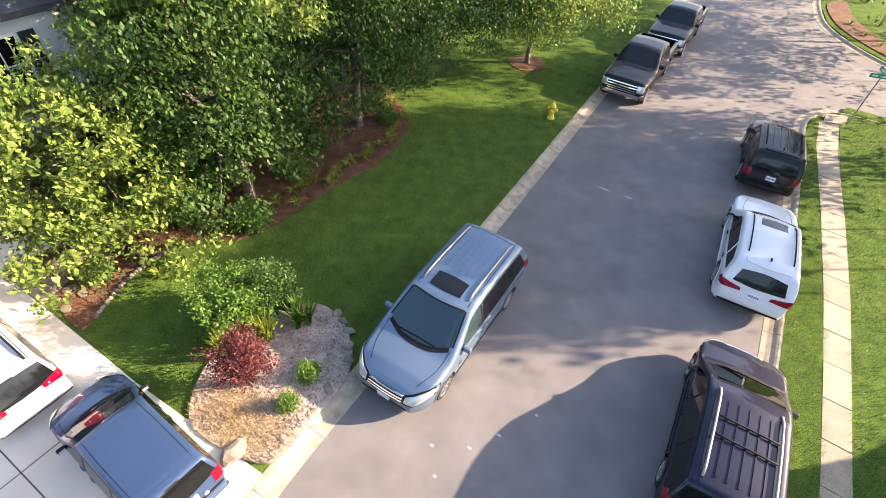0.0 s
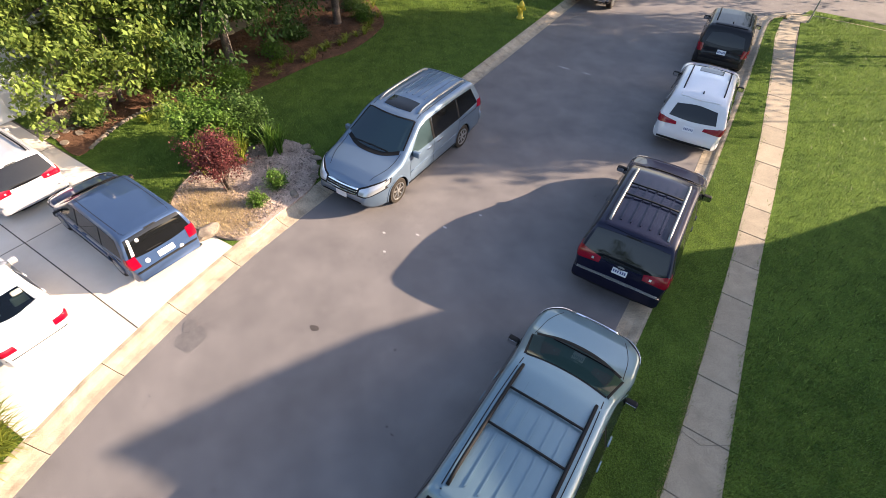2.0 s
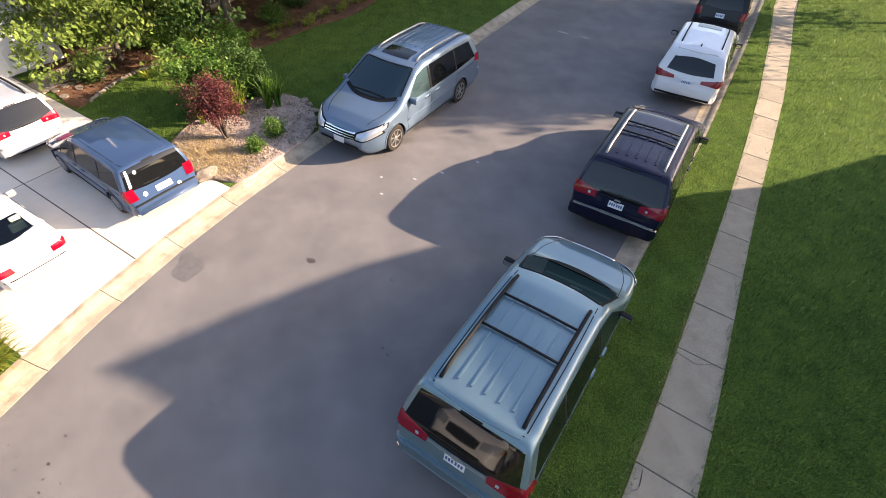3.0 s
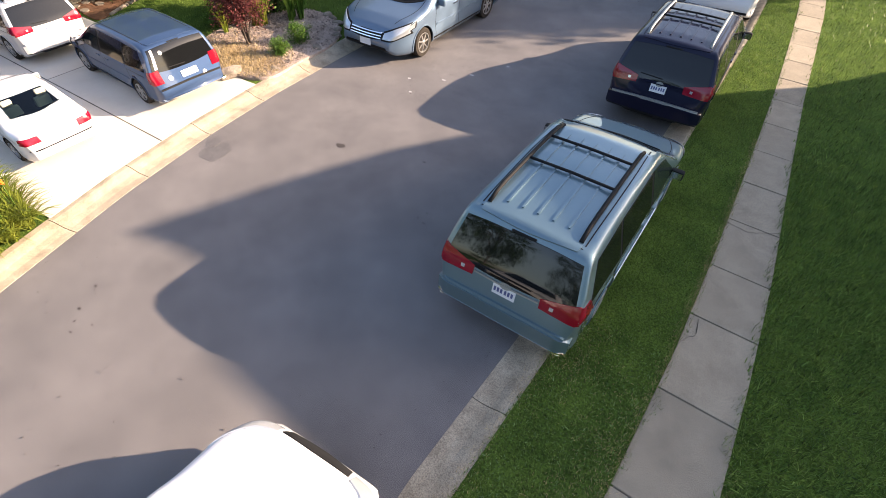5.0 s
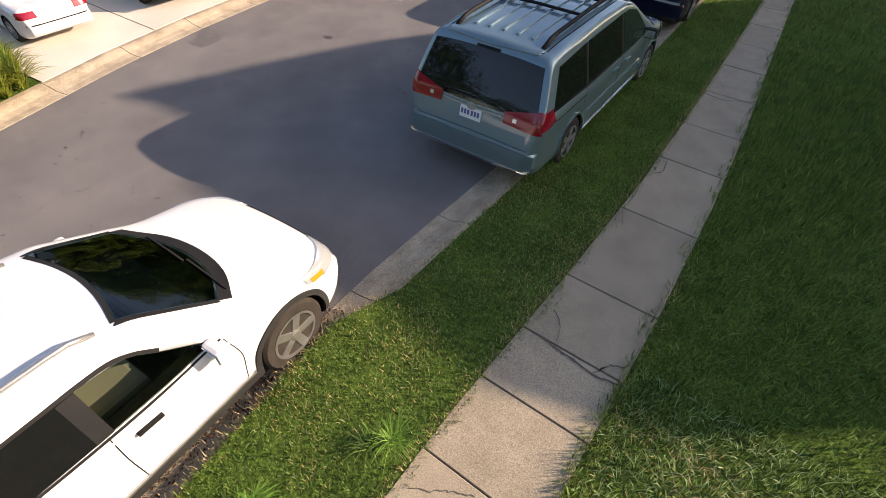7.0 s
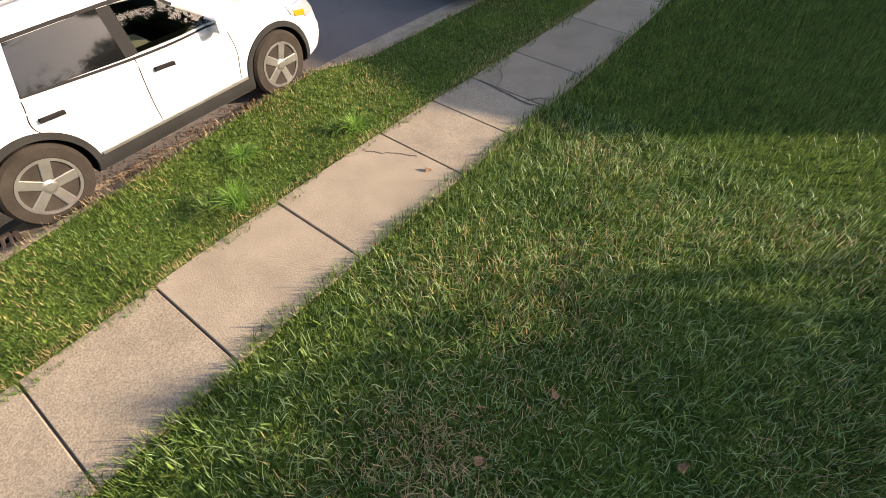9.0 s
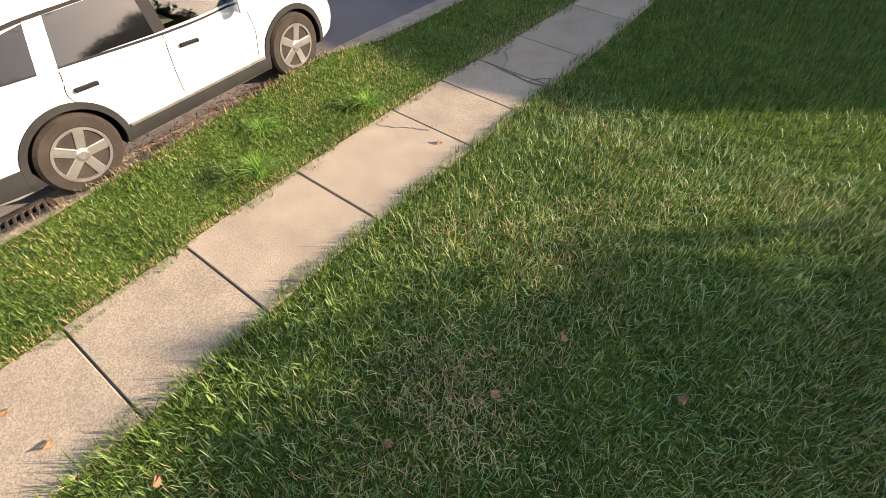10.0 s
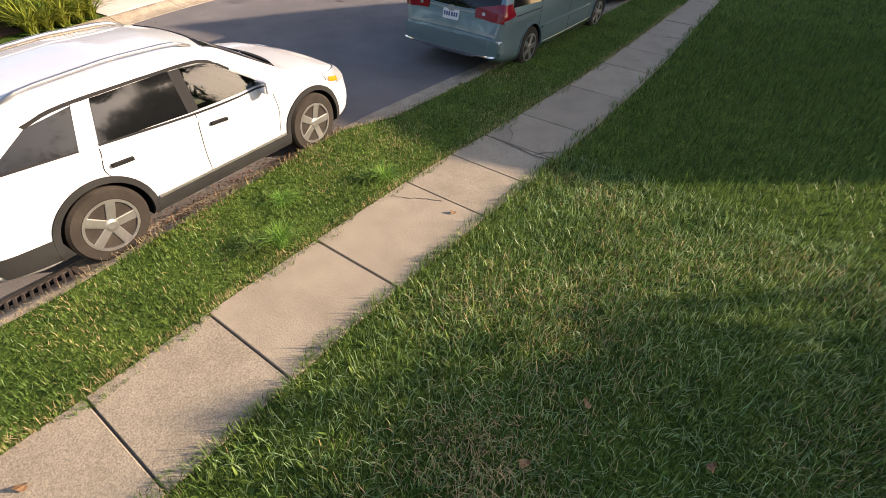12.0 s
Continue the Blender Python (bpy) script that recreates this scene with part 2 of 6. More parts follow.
def tube(points, radii, sides=8, bm=None):
    """A tapered tube along points."""
    bm = bm or bmesh.new()
    rings = []
    points = [Vector(p) for p in points]
    for k, p in enumerate(points):
        way = (points[min(k + 1, len(points) - 1)] - points[max(k - 1, 0)]).normalized()
        side = way.cross(Vector((0.31, 0.95, 0.05))).normalized()
        up = way.cross(side)
        r = radii[k] if isinstance(radii, (list, tuple)) else radii
        rings.append([bm.verts.new(p + r * (math.cos(a) * side + math.sin(a) * up)) for a in (2 * math.pi * j / sides for j in range(sides))])
    for a, b in zip(rings, rings[1:]):
        for j in range(sides):
            bm.faces.new((a[j], a[(j + 1) % sides], b[(j + 1) % sides], b[j]))
    bm.faces.new(rings[0][::-1])
    bm.faces.new(rings[-1])
    return bm


def slab_of(outline, low, high, bm=None):
    """A solid slab from an outline of (x, y)."""
    bm = bm or bmesh.new()
    under = [bm.verts.new((x, y, low)) for x, y in outline]
    over = [bm.verts.new((x, y, high)) for x, y in outline]
    n = len(outline)
    for k in range(n):
        bm.faces.new((under[k], under[(k + 1) % n], over[(k + 1) % n], over[k]))
    bm.faces.new(over)
    bm.faces.new(under[::-1])
    bmesh.ops.recalc_face_normals(bm, faces=bm.faces)
    return bm


def rounded(outline, steps=6):
    """A closed smooth outline through a few corner points."""
    pts = [Vector((*p, 0)) for p in outline]
    n, out = len(pts), []
    for k in range(n):
        a, b, c, d = pts[k - 1], pts[k], pts[(k + 1) % n], pts[(k + 2) % n]
        for j in range(steps):
            t = j / steps
            q = 0.5 * (2 * b + (c - a) * t + (2 * a - 5 * b + 4 * c - d) * t * t + (3 * b - a - 3 * c + d) * t ** 3)
            out.append((q.x, q.y))
    return out


def inside(outline, x, y):
    hit = False
    for (ax, ay), (bx, by) in zip(outline, outline[1:] + outline[:1]):
        if (ay > y) != (by > y) and x < (bx - ax) * (y - ay) / (by - ay) + ax:
            hit = not hit
    return hit


# ---- ground, road, kerbs, paths ----
LAWN = 0.10
WEST_EDGE = [(-40, -1.3), (-14, -1.5), (-11, -1.85), (-8, -2.38), (-5.95, -2.93), (-3.9, -3.46), (-1.85, -3.8), (0.2, -3.98), (3.27, -4.02), (8.4, -4.03), (14.55, -4.18), (20.7, -4.33), (70, -4.7)]  # y, x of the road's west edge


def west_x(y):
    return float(np.interp(y, [p[0] for p in WEST_EDGE], [p[1] for p in WEST_EDGE]))


WALK_Y = (-13.12, -10.05, -8, -5.95, -3.9, -1.85, 0.2, 3.27, 6.35, 9.42, 12.5, 16.6, 21.72)
WALK_L = (4.92, 4.96, 4.93, 4.97, 5.12, 5.23, 5.26, 5.26, 5.23, 5.15, 5.02, 4.76, 4.35)  # x of the sidewalk's left edge
WALK_R = (5.96, 5.95, 5.93, 6.02, 6.1, 6.12, 6.09, 5.95, 5.84, 5.79, 5.73, 5.52, 5.15)  # x of its right edge
EAST_Y, EAST_X = (-40, -12, -8, -5, -2, 2, 9, 16, 22.6), (3.2, 3.32, 3.38, 3.34, 3.5, 3.62, 3.72, 3.62, 3.42)  # the road's east edge


def walk_left(y):
    return float(np.interp(y, WALK_Y, WALK_L))


def walk_right(y):
    return float(np.interp(y, WALK_Y, WALK_R))


def east_x(y):
    return float(np.interp(y, EAST_Y, EAST_X))


def kerb_grass(y):
    """How far east of the road's edge the verge grass begins: fitted to the camera's view, it covers the kerb beside
    the crossover.
    """
    return np.interp(y, (-9.3, -8.2, -6.4, -5.8, -5.1), (0.46, 0.34, 0.2, 0.18, 0.44))


def road_curve(points, steps=6):
    """A smooth open line through points."""
    pts = [Vector((*p, 0)) for p in points]
    out = []
    for k in range(len(pts) - 1):
        a, b, c, d = pts[max(k - 1, 0)], pts[k], pts[k + 1], pts[min(k + 2, len(pts) - 1)]
        for j in range(steps):
            t = j / steps
            q = 0.5 * (2 * b + (c - a) * t + (2 * a - 5 * b + 4 * c - d) * t * t + (3 * b - a - 3 * c + d) * t ** 3)
            out.append((q.x, q.y))
    return out + [points[-1]]


tagged(put_mesh("ground", block((900, 900, 0.3), (0, 0, -0.21)), TURF), "wide green ground under the whole place", "ground", kind="structure")
CORNER_NEAR = road_curve([(3.42, 22.6), (3.5, 24.0), (4.1, 25.4), (5.3, 26.2), (8.0, 26.3)])
CORNER_FAR = road_curve([(10.0, 32.6), (7.4, 33.8), (5.2, 36.2), (3.6, 39.5), (3.0, 44.0)])
road_outline = [(x, y) for y, x in WEST_EDGE] + [(3.0, 70), (3.0, 44)] + CORNER_FAR[::-1] + [(60, 26), (60, 20.5)] + CORNER_NEAR[::-1] + [(x, y) for x, y in zip(EAST_X[::-1], EAST_Y[::-1])]
road = put_mesh("road", slab_of(road_outline, -0.06, 0.0), ASPHALT)
tagged(road, "worn grey asphalt street with stains", "road", kind="structure")


def blob(name, at, size, material, parent, seed, z=0.003, label=""):
    """A thin flat patch with an uneven edge."""
    rng = random.Random(seed)
    ring = [(at[0] + size[0] * math.cos(a) * rng.uniform(0.75, 1.15), at[1] + size[1] * math.sin(a) * rng.uniform(0.75, 1.15)) for a in (2 * math.pi * k / 9 for k in range(9))]
    return put_mesh(name, slab_of(rounded(ring, 4), z - 0.002, z), material, parent, label)


blob("stain", (-3.2, -2.3), (0.26, 0.34), OIL, road, 3)
blob("stain", (-3.5, -2.12), (0.15, 0.16), OIL, road, 4, 0.006)
blob("stain", (-1.44, -0.8), (0.10, 0.07), DIRT, road, 5)
for k, (x, y) in enumerate([(1.06, -1.45), (1.0, -1.62), (1.16, -1.68), (-1.55, -5.9), (-1.42, -6.02), (-1.7, -5.75), (-1.3, -5.8), (-1.9, -5.4), (0.6, -3.6), (-0.6, -3.9), (-2.2, 1.2), (0.2, -0.3), (-1.1, 0.2)]):
    blob("grit_speck", (x, y), (0.016 + 0.009 * (k % 3), 0.012 + 0.008 * (k % 2)), DIRT, road, 20 + k)
for k, (x, y, w) in enumerate([(-2.0, 13.36, 0.26), (-1.1, 13.41, 0.16), (-1.3, 2.6, 0.05), (-0.9, 3.2, 0.06), (-1.6, 1.7, 0.04), (-0.4, 4.1, 0.05), (-2.0, 2.2, 0.04)]):
    blob("pale_scuff", (x, y), (w, 0.03), CHALK, road, 50 + k)


def kerb_run(name, line, width, side, label):
    """Kerb stones along a line of road edge; side: to which hand the kerb lies."""
    whole = base(name, Matrix(), label, "kerb", kind="structure")
    pts = [Vector((*p, 0)) for p in line]
    lengths = [0.0]
    for a, b in zip(pts, pts[1:]):
        lengths.append(lengths[-1] + (b - a).length)

    def at(d):
        k = min(max(0, int(np.searchsorted(lengths, d)) - 1), len(pts) - 2)
        f = (d - lengths[k]) / max(1e-6, lengths[k + 1] - lengths[k])
        way = (pts[k + 1] - pts[k]).normalized()
        return pts[k] + (pts[k + 1] - pts[k]) * f, Vector((way.y, -way.x, 0)) * side

    profile = [(0, 0.006), (0.14, 0.014), (0.26, 0.04), (0.36, 0.085), (0.42, 0.104), (width, 0.108)]
    d, piece = 0.0, 1.52
    while d < lengths[-1] - 0.3:
        end = min(d + piece, lengths[-1])
        bm = bmesh.new()
        rings = []
        for j in range(5):
            p, out = at(d + 0.006 + (end - d - 0.012) * j / 4)
            rings.append([bm.verts.new(p + out * o * width / 0.52 + Vector((0, 0, z))) for o, z in profile + [(width, -0.1), (0, -0.1)]])
        n = len(rings[0])
        for a, b in zip(rings, rings[1:]):
            for k in range(n):
                bm.faces.new((a[k], a[(k + 1) % n], b[(k + 1) % n], b[k]))
        bm.faces.new(rings[0])
        bm.faces.new(rings[-1])
        bmesh.ops.recalc_face_normals(bm, faces=bm.faces)
        part("kerb_stone", bm, KERB, whole)
        d = end
    return whole


kerb_run("kerb_1", [(west_x(y), y) for y in (-20, -14, -11, -9.5) + tuple(np.arange(-8, 4, 1.0)) + (5.5, 8, 14, 20, 46)], 0.52, -1, "pale concrete rolled kerb along the west side")
kerb_run("kerb_2", [(east_x(y), y) for y in (-16, -12, -9, -8, -7, -6, -5, -4, -3, -2, 0, 2, 5, 9, 12.5, 16, 22.6)] + CORNER_NEAR[1:] + [(20, 25.4)], 0.5, 1, "pale concrete rolled kerb along the east side")
kerb_run("kerb_3", [(40, 28.4)] + CORNER_FAR + [(3.0, 60)], 0.5, 1, "pale concrete kerb across the side street")

# lawns
lawn_west = put_mesh("lawn_west", slab_of([(-60, -60), (west_x(-40) - 0.5, -60)] + [(x - 0.5, y) for y, x in WEST_EDGE] + [(-60, 70)], -0.05, LAWN), TURF)
tagged(lawn_west, "shaded green front lawn west of the street", "lawn", kind="structure")
lawn_east = put_mesh("lawn_east", slab_of([(walk_right(-14) - 0.03, -60), (70, -60), (70, 19.2), (20, 25.9), (8, 26.7), (5.4, 26.6), (walk_right(25) - 0.03, 25.5)] + [(walk_right(y) - 0.03, y) for y in (18, 14, 10, 6, 3, 0, -2, -4, -6, -8, -10, -13)], -0.05, LAWN), TURF)
tagged(lawn_east, "green lawn east of the sidewalk", "lawn", kind="structure")
verge = put_mesh("verge", slab_of([(walk_left(-13) + 0.03, -60)] + [(walk_left(y) + 0.03, y) for y in (-13, -10, -8, -6, -4, -2, 0, 3, 6, 9, 13, 18.5, 24.6)] + [(4.05, 24.2), (3.9, 22.6)] + [(east_x(y) + kerb_grass(y) + 0.03, y) for y in (16, 9, 2, -2, -5.1, -5.4, -5.8, -6.4, -7.3, -8.2, -8.7, -9.3, -12, -60)], -0.05, LAWN + 0.012), TURF)
tagged(verge, "narrow grass verge between kerb and sidewalk", "verge", kind="structure")
far_lawn = put_mesh("lawn_far", slab_of([(3.5, 70), (3.5, 44), (4.1, 39.7), (5.6, 36.6), (7.7, 34.3), (10.2, 33.1), (40, 28.9), (70, 28), (70, 70)], -0.05, LAWN), TURF)
tagged(far_lawn, "green lawn across the side street", "lawn", kind="structure")

# sidewalk, slab by slab
sidewalk = base("sidewalk", Matrix(), "grey-brown concrete sidewalk slabs with dark joints", "sidewalk", kind="structure")
JOINTS = [-14, -12.9, -11.9, -10.75, -9.63, -8.71, -7.58, -6.28, -5.47, -4.79, -3.92, -2.52] + [-1.16, -0.05] + [1.2 + 1.2 * k for k in range(20)]
part("joint_bed", slab_of([(walk_left(y) + 0.02, y) for y in (-14, -10, -8, -6, -4, -2, 0, 3, 6, 9, 13, 18.5, 24.4)] + [(walk_right(y) - 0.02, y) for y in (24.4, 18.5, 14, 10, 6, 3, 0, -2, -4, -6, -8, -10, -14)], 0.0, 0.1), JOINT, sidewalk)
for k, (a, b) in enumerate(zip(JOINTS, JOINTS[1:])):
    g = 0.007
    tilt = random.Random(k).uniform(-0.004, 0.004)
    y0, y1 = a + g, b - g
    bm = bmesh.new()
    corners = [(walk_left(y0), y0), (walk_right(y0), y0 - 0.03), (walk_right((y0 + y1) / 2), (y0 + y1) / 2 - 0.03), (walk_right(y1), y1 - 0.03), (walk_left(y1), y1), (walk_left((y0 + y1) / 2), (y0 + y1) / 2)]
    low = [bm.verts.new((x, y, 0.02)) for x, y in corners]
    mid = [bm.verts.new((x, y, 0.108 + tilt)) for x, y in corners]
    cx, cy = sum(c[0] for c in corners) / 6, sum(c[1] for c in corners) / 6
    high = [bm.verts.new((x + (cx - x) * 0.014, y + (cy - y) * 0.012, 0.118 + tilt)) for x, y in corners]
    for ring, nxt in ((low, mid), (mid, high)):
        for j in range(6):
            bm.faces.new((ring[j], ring[(j + 1) % 6], nxt[(j + 1) % 6], nxt[j]))
    bm.faces.new(high)
    bmesh.ops.recalc_face_normals(bm, faces=bm.faces)
    part("slab", bm, CONCRETE, sidewalk)


def crack(points, width, parent, z):
    """A thin jagged dark line."""
    rng = random.Random(int(points[0][1] * 100))
    path = []
    for (ax, ay), (bx, by) in zip(points, points[1:]):
        for j in range(7):
            t = j / 7
            path.append((ax + (bx - ax) * t + rng.uniform(-1, 1) * 0.012, ay + (by - ay) * t + rng.uniform(-1, 1) * 0.012))
    path.append(points[-1])
    left = [(x, y + width * rng.uniform(0.4, 1.0)) for x, y in path]
    right = [(x, y - width * rng.uniform(0.4, 1.0)) for x, y in path]
    return part("crack", slab_of(left + right[::-1], z - 0.002, z), JOINT, parent)


crack([(5.2, -4.8), (5.45, -4.83), (5.8, -4.9), (6.08, -4.86)], 0.012, sidewalk, 0.1245)
crack([(5.42, -4.84), (5.36, -4.6), (5.24, -4.45)], 0.008, sidewalk, 0.1245)
crack([(5.8, -4.9), (5.9, -4.72), (6.02, -4.66)], 0.007, sidewalk, 0.1245)
crack([(5.25, -1.7), (5.4, -1.5), (5.36, -1.2)], 0.007, sidewalk, 0.1245)
crack([(5.2, 1.1), (5.6, 1.0), (6.0, 1.25)], 0.006, sidewalk, 0.1245)
crack([(5.07, -6.6), (5.3, -6.45), (5.5, -6.36)], 0.006, sidewalk, 0.1245)
ramp = put_mesh("corner_ramp", slab_of([(4.55, 24.35), (5.35, 24.4), (5.5, 25.6), (4.6, 25.2)], 0.0, 0.112), CONCRETE)
tagged(ramp, "pale concrete corner ramp at the sidewalk's end", "ramp", kind="structure")

# driveway, slab by slab
driveway = base("driveway", Matrix(), "pale sunlit concrete driveway with dark joints", "driveway", kind="structure")
part("joint_bed", slab_of([(west_x(y) - 0.56, y) for y in np.linspace(-5.05, -0.2, 9)] + [(-5.6, -0.4), (-13.9, -0.3), (-13.9, -5.95), (-9, -5.8)], 0.0, 0.112), JOINT, driveway)
xs, lanes = [(-4.2, -8.3), (-8.3, -11.6), (-11.6, -13.9)], [(-5.5, -2.75), (-2.75, -0.35)]
for x0, x1 in xs:
    for y0, y1 in lanes:
        outer = lambda x, y: y if y > -5 else -5.08 - 0.07 * (-4.3 - x)
        top_y = lambda x, y: -0.2 if (y > -1 and x > -4.9) else y
        low, high = outer(x0, y0) + 0.014, top_y(x0, y1) - 0.014
        near = [(west_x(y) - 0.522, y) for y in np.linspace(low, high, 9)] if x0 > -5 else [(x0 - 0.014, low), (x0 - 0.014, high)]
        bm = slab_of(near + [(x1 + 0.014, y1 - 0.014), (x1 + 0.014, outer(x1, y0) + 0.014)], 0.02, 0.116)
        part("slab", bm, DRIVE, driveway)

# front path with a strip of flagstones
path_line = road_curve([(-12.5, -0.35), (-13.0, 1.3), (-13.6, 3.4), (-14.1, 6.2), (-14.5, 10)])
front_path = base("front_path", Matrix(), "narrow concrete front path beside flagstones", "path", kind="structure")
for (ax, ay), (bx, by) in zip(path_line[::3], path_line[3::3]):
    part("slab", slab_of([(ax - 0.5, ay + 0.01), (bx - 0.5, by - 0.01), (bx + 0.4, by - 0.01), (ax + 0.4, ay + 0.01)], 0.02, 0.128), CONCRETE, front_path)
for k in range(26):
    rng = random.Random(400 + k)
    x, y = -12.05 + rng.uniform(-0.3, 0.35) - 0.28 * (k // 3) * 0.24, -0.05 + 0.24 * (k // 3) + rng.uniform(-0.05, 0.05)
    x += (k % 3 - 1) * 0.32
    ring = [(x + rng.uniform(0.11, 0.16) * math.cos(a), y + rng.uniform(0.09, 0.13) * math.sin(a)) for a in (2 * math.pi * j / 7 for j in range(7))]
    part("flagstone", slab_of(ring, 0.05, 0.135 + rng.uniform(0, 0.02)), ROCK, front_path)

# planting beds
BED = rounded([(-4.42, 0.1), (-5.3, -0.28), (-6.6, -0.25), (-7.4, 0.95), (-7.3, 2.4), (-6.7, 3.5), (-5.8, 3.6), (-4.85, 3.0), (-4.46, 2.2), (-4.42, 1.1)], 5)
tagged(put_mesh("corner_bed", slab_of(BED, 0.0, 0.16), CHIPS), "raised corner bed of pinkish gravel and chips", "planting bed", kind="structure")
MULCH_BED = rounded([(-10.6, -0.2), (-11.1, 0.9), (-11.3, 2.1), (-11.0, 3.3), (-10.2, 3.9), (-9.75, 4.8), (-9.6, 6.4), (-9.5, 8.0), (-9.2, 9.5), (-9.45, 11.3), (-10.1, 12.7), (-12.2, 14.2), (-16, 15), (-19, 13), (-19, 2), (-13.4, 0.4), (-12.0, -0.1)], 5)
tagged(put_mesh("mulch_bed", slab_of(MULCH_BED, 0.0, 0.12), MULCH), "long bed of red-brown bark mulch under trees", "planting bed", kind="structure")
tagged(put_mesh("mulch_ring", slab_of(rounded([(-9.6, 20.8), (-8.6, 20.0), (-7.7, 20.9), (-8.5, 22.0)], 5), 0.0, 0.13), MULCH), "small ring of mulch round a tree", "planting bed", kind="structure")
tagged(put_mesh("lily_bed", slab_of(rounded([(-4.2, -5.22), (-6.5, -5.45), (-8, -6.0), (-8, -8.2), (-6.0, -8.2), (-3.9, -7.6), (-3.8, -6.4)], 5), 0.0, 0.13), MULCH), "mulch bed of lilies south of the driveway", "planting bed", kind="structure")
tagged(put_mesh("far_bed", slab_of(rounded([(3.9, 44), (4.6, 39.8), (6.2, 36.9), (8.0, 35.0), (9.2, 35.4), (7.2, 38.5), (5.6, 42), (5.0, 46)], 5), 0.0, 0.14), MULCH), "mulch bed along the far corner", "planting bed", kind="structure")

# ---- vehicles ----
from mathutils.bvhtree import BVHTree


def smooth_line(points, length, blur=0.05):
    """A function of y through (y, value) points with softened corners."""
    ys = np.linspace(0, length, int(length * 100) + 1)
    vals = np.interp(ys, [p[0] for p in points], [p[1] for p in points])
    k = max(1, int(blur * 100))
    padded = np.pad(vals, k, mode="edge")
    vals = np.convolve(padded, np.ones(2 * k + 1) / (2 * k + 1), mode="valid")
    return lambda y: float(np.interp(y, ys, vals))


def body_mesh(s):
    """The closed shell of a car: sections from the front (y = 0) to the rear, then moved so that its middle is the origin."""
    length, half = s["length"], s["width"] / 2
    top, under = smooth_line(s["top"], length, s.get("blur", 0.05)), smooth_line(s["under"], length)
    nose, tail = s.get("nose", 0.75), s.get("tail", 0.35)
    belt, tumble = s["belt"], s["tumble"]

    def wide(y):
        w = half
        if y < nose:
            w *= 1 - s.get("nose_in", 0.3) * (1 - y / nose) ** 2.4
        if y > length - tail:
            w *= 1 - s.get("tail_in", 0.16) * (1 - (length - y) / tail) ** 2.4
        return w

    def wide_at(y, z):
        w = wide(y)
        w -= 0.09 * max(0.0, (0.5 - z) / 0.5) ** 2
        w += 0.014 * math.exp(-((z - belt + 0.07) / 0.045) ** 2) - 0.012 * math.exp(-((z - 0.6) / 0.12) ** 2)
        return w - tumble * max(0.0, z - belt)

    count = 84
    stations = [length * (0.5 * k / count + 0.5 * (0.5 - 0.5 * math.cos(math.pi * k / count))) for k in range(count + 1)]
    bm = bmesh.new()
    rings = []
    for y in stations:
        t, low = top(y), under(y)
        r = min(s.get("edge", (0.2, 0.14))[1], 0.42 * (t - low))
        pts = [(0.0, low), (wide_at(y, low) * 0.6, low)]
        for j in range(12):
            z = low + (t - r - low) * j / 11
            pts.append((max(0.02, wide_at(y, z)) - (0.03 if j == 0 else 0), z))
        edge = pts[-1][0]
        rx = min(s.get("edge", (0.2, 0.14))[0], edge * 0.6)
        for j in range(1, 6):
            a = math.pi / 2 * j / 5
            pts.append((edge - rx * (1 - math.cos(a)), t - r + r * math.sin(a)))
        flat = edge - rx
        for j in range(1, 5):
            x = flat * (1 - j / 4)
            pts.append((x, t + s.get("crown", 0.035) * (1 - (x / flat) ** 2)))
        ring = [(x, z) for x, z in pts] + [(-x, z) for x, z in pts[-2:0:-1]]
        rings.append([bm.verts.new((x, y - length / 2, z)) for x, z in ring])
    n = len(rings[0])
    for a, b in zip(rings, rings[1:]):
        for k in range(n):
            bm.faces.new((a[k], a[(k + 1) % n], b[(k + 1) % n], b[k]))
    bm.faces.new(rings[0])
    bm.faces.new(rings[-1][::-1])
    bmesh.ops.recalc_face_normals(bm, faces=bm.faces)
    return bm


WAYS = {"side": Vector((-1, 0, 0)), "front": Vector((0, 1, 0)), "rear": Vector((0, -1, 0)), "top": Vector((0, 0, -1))}


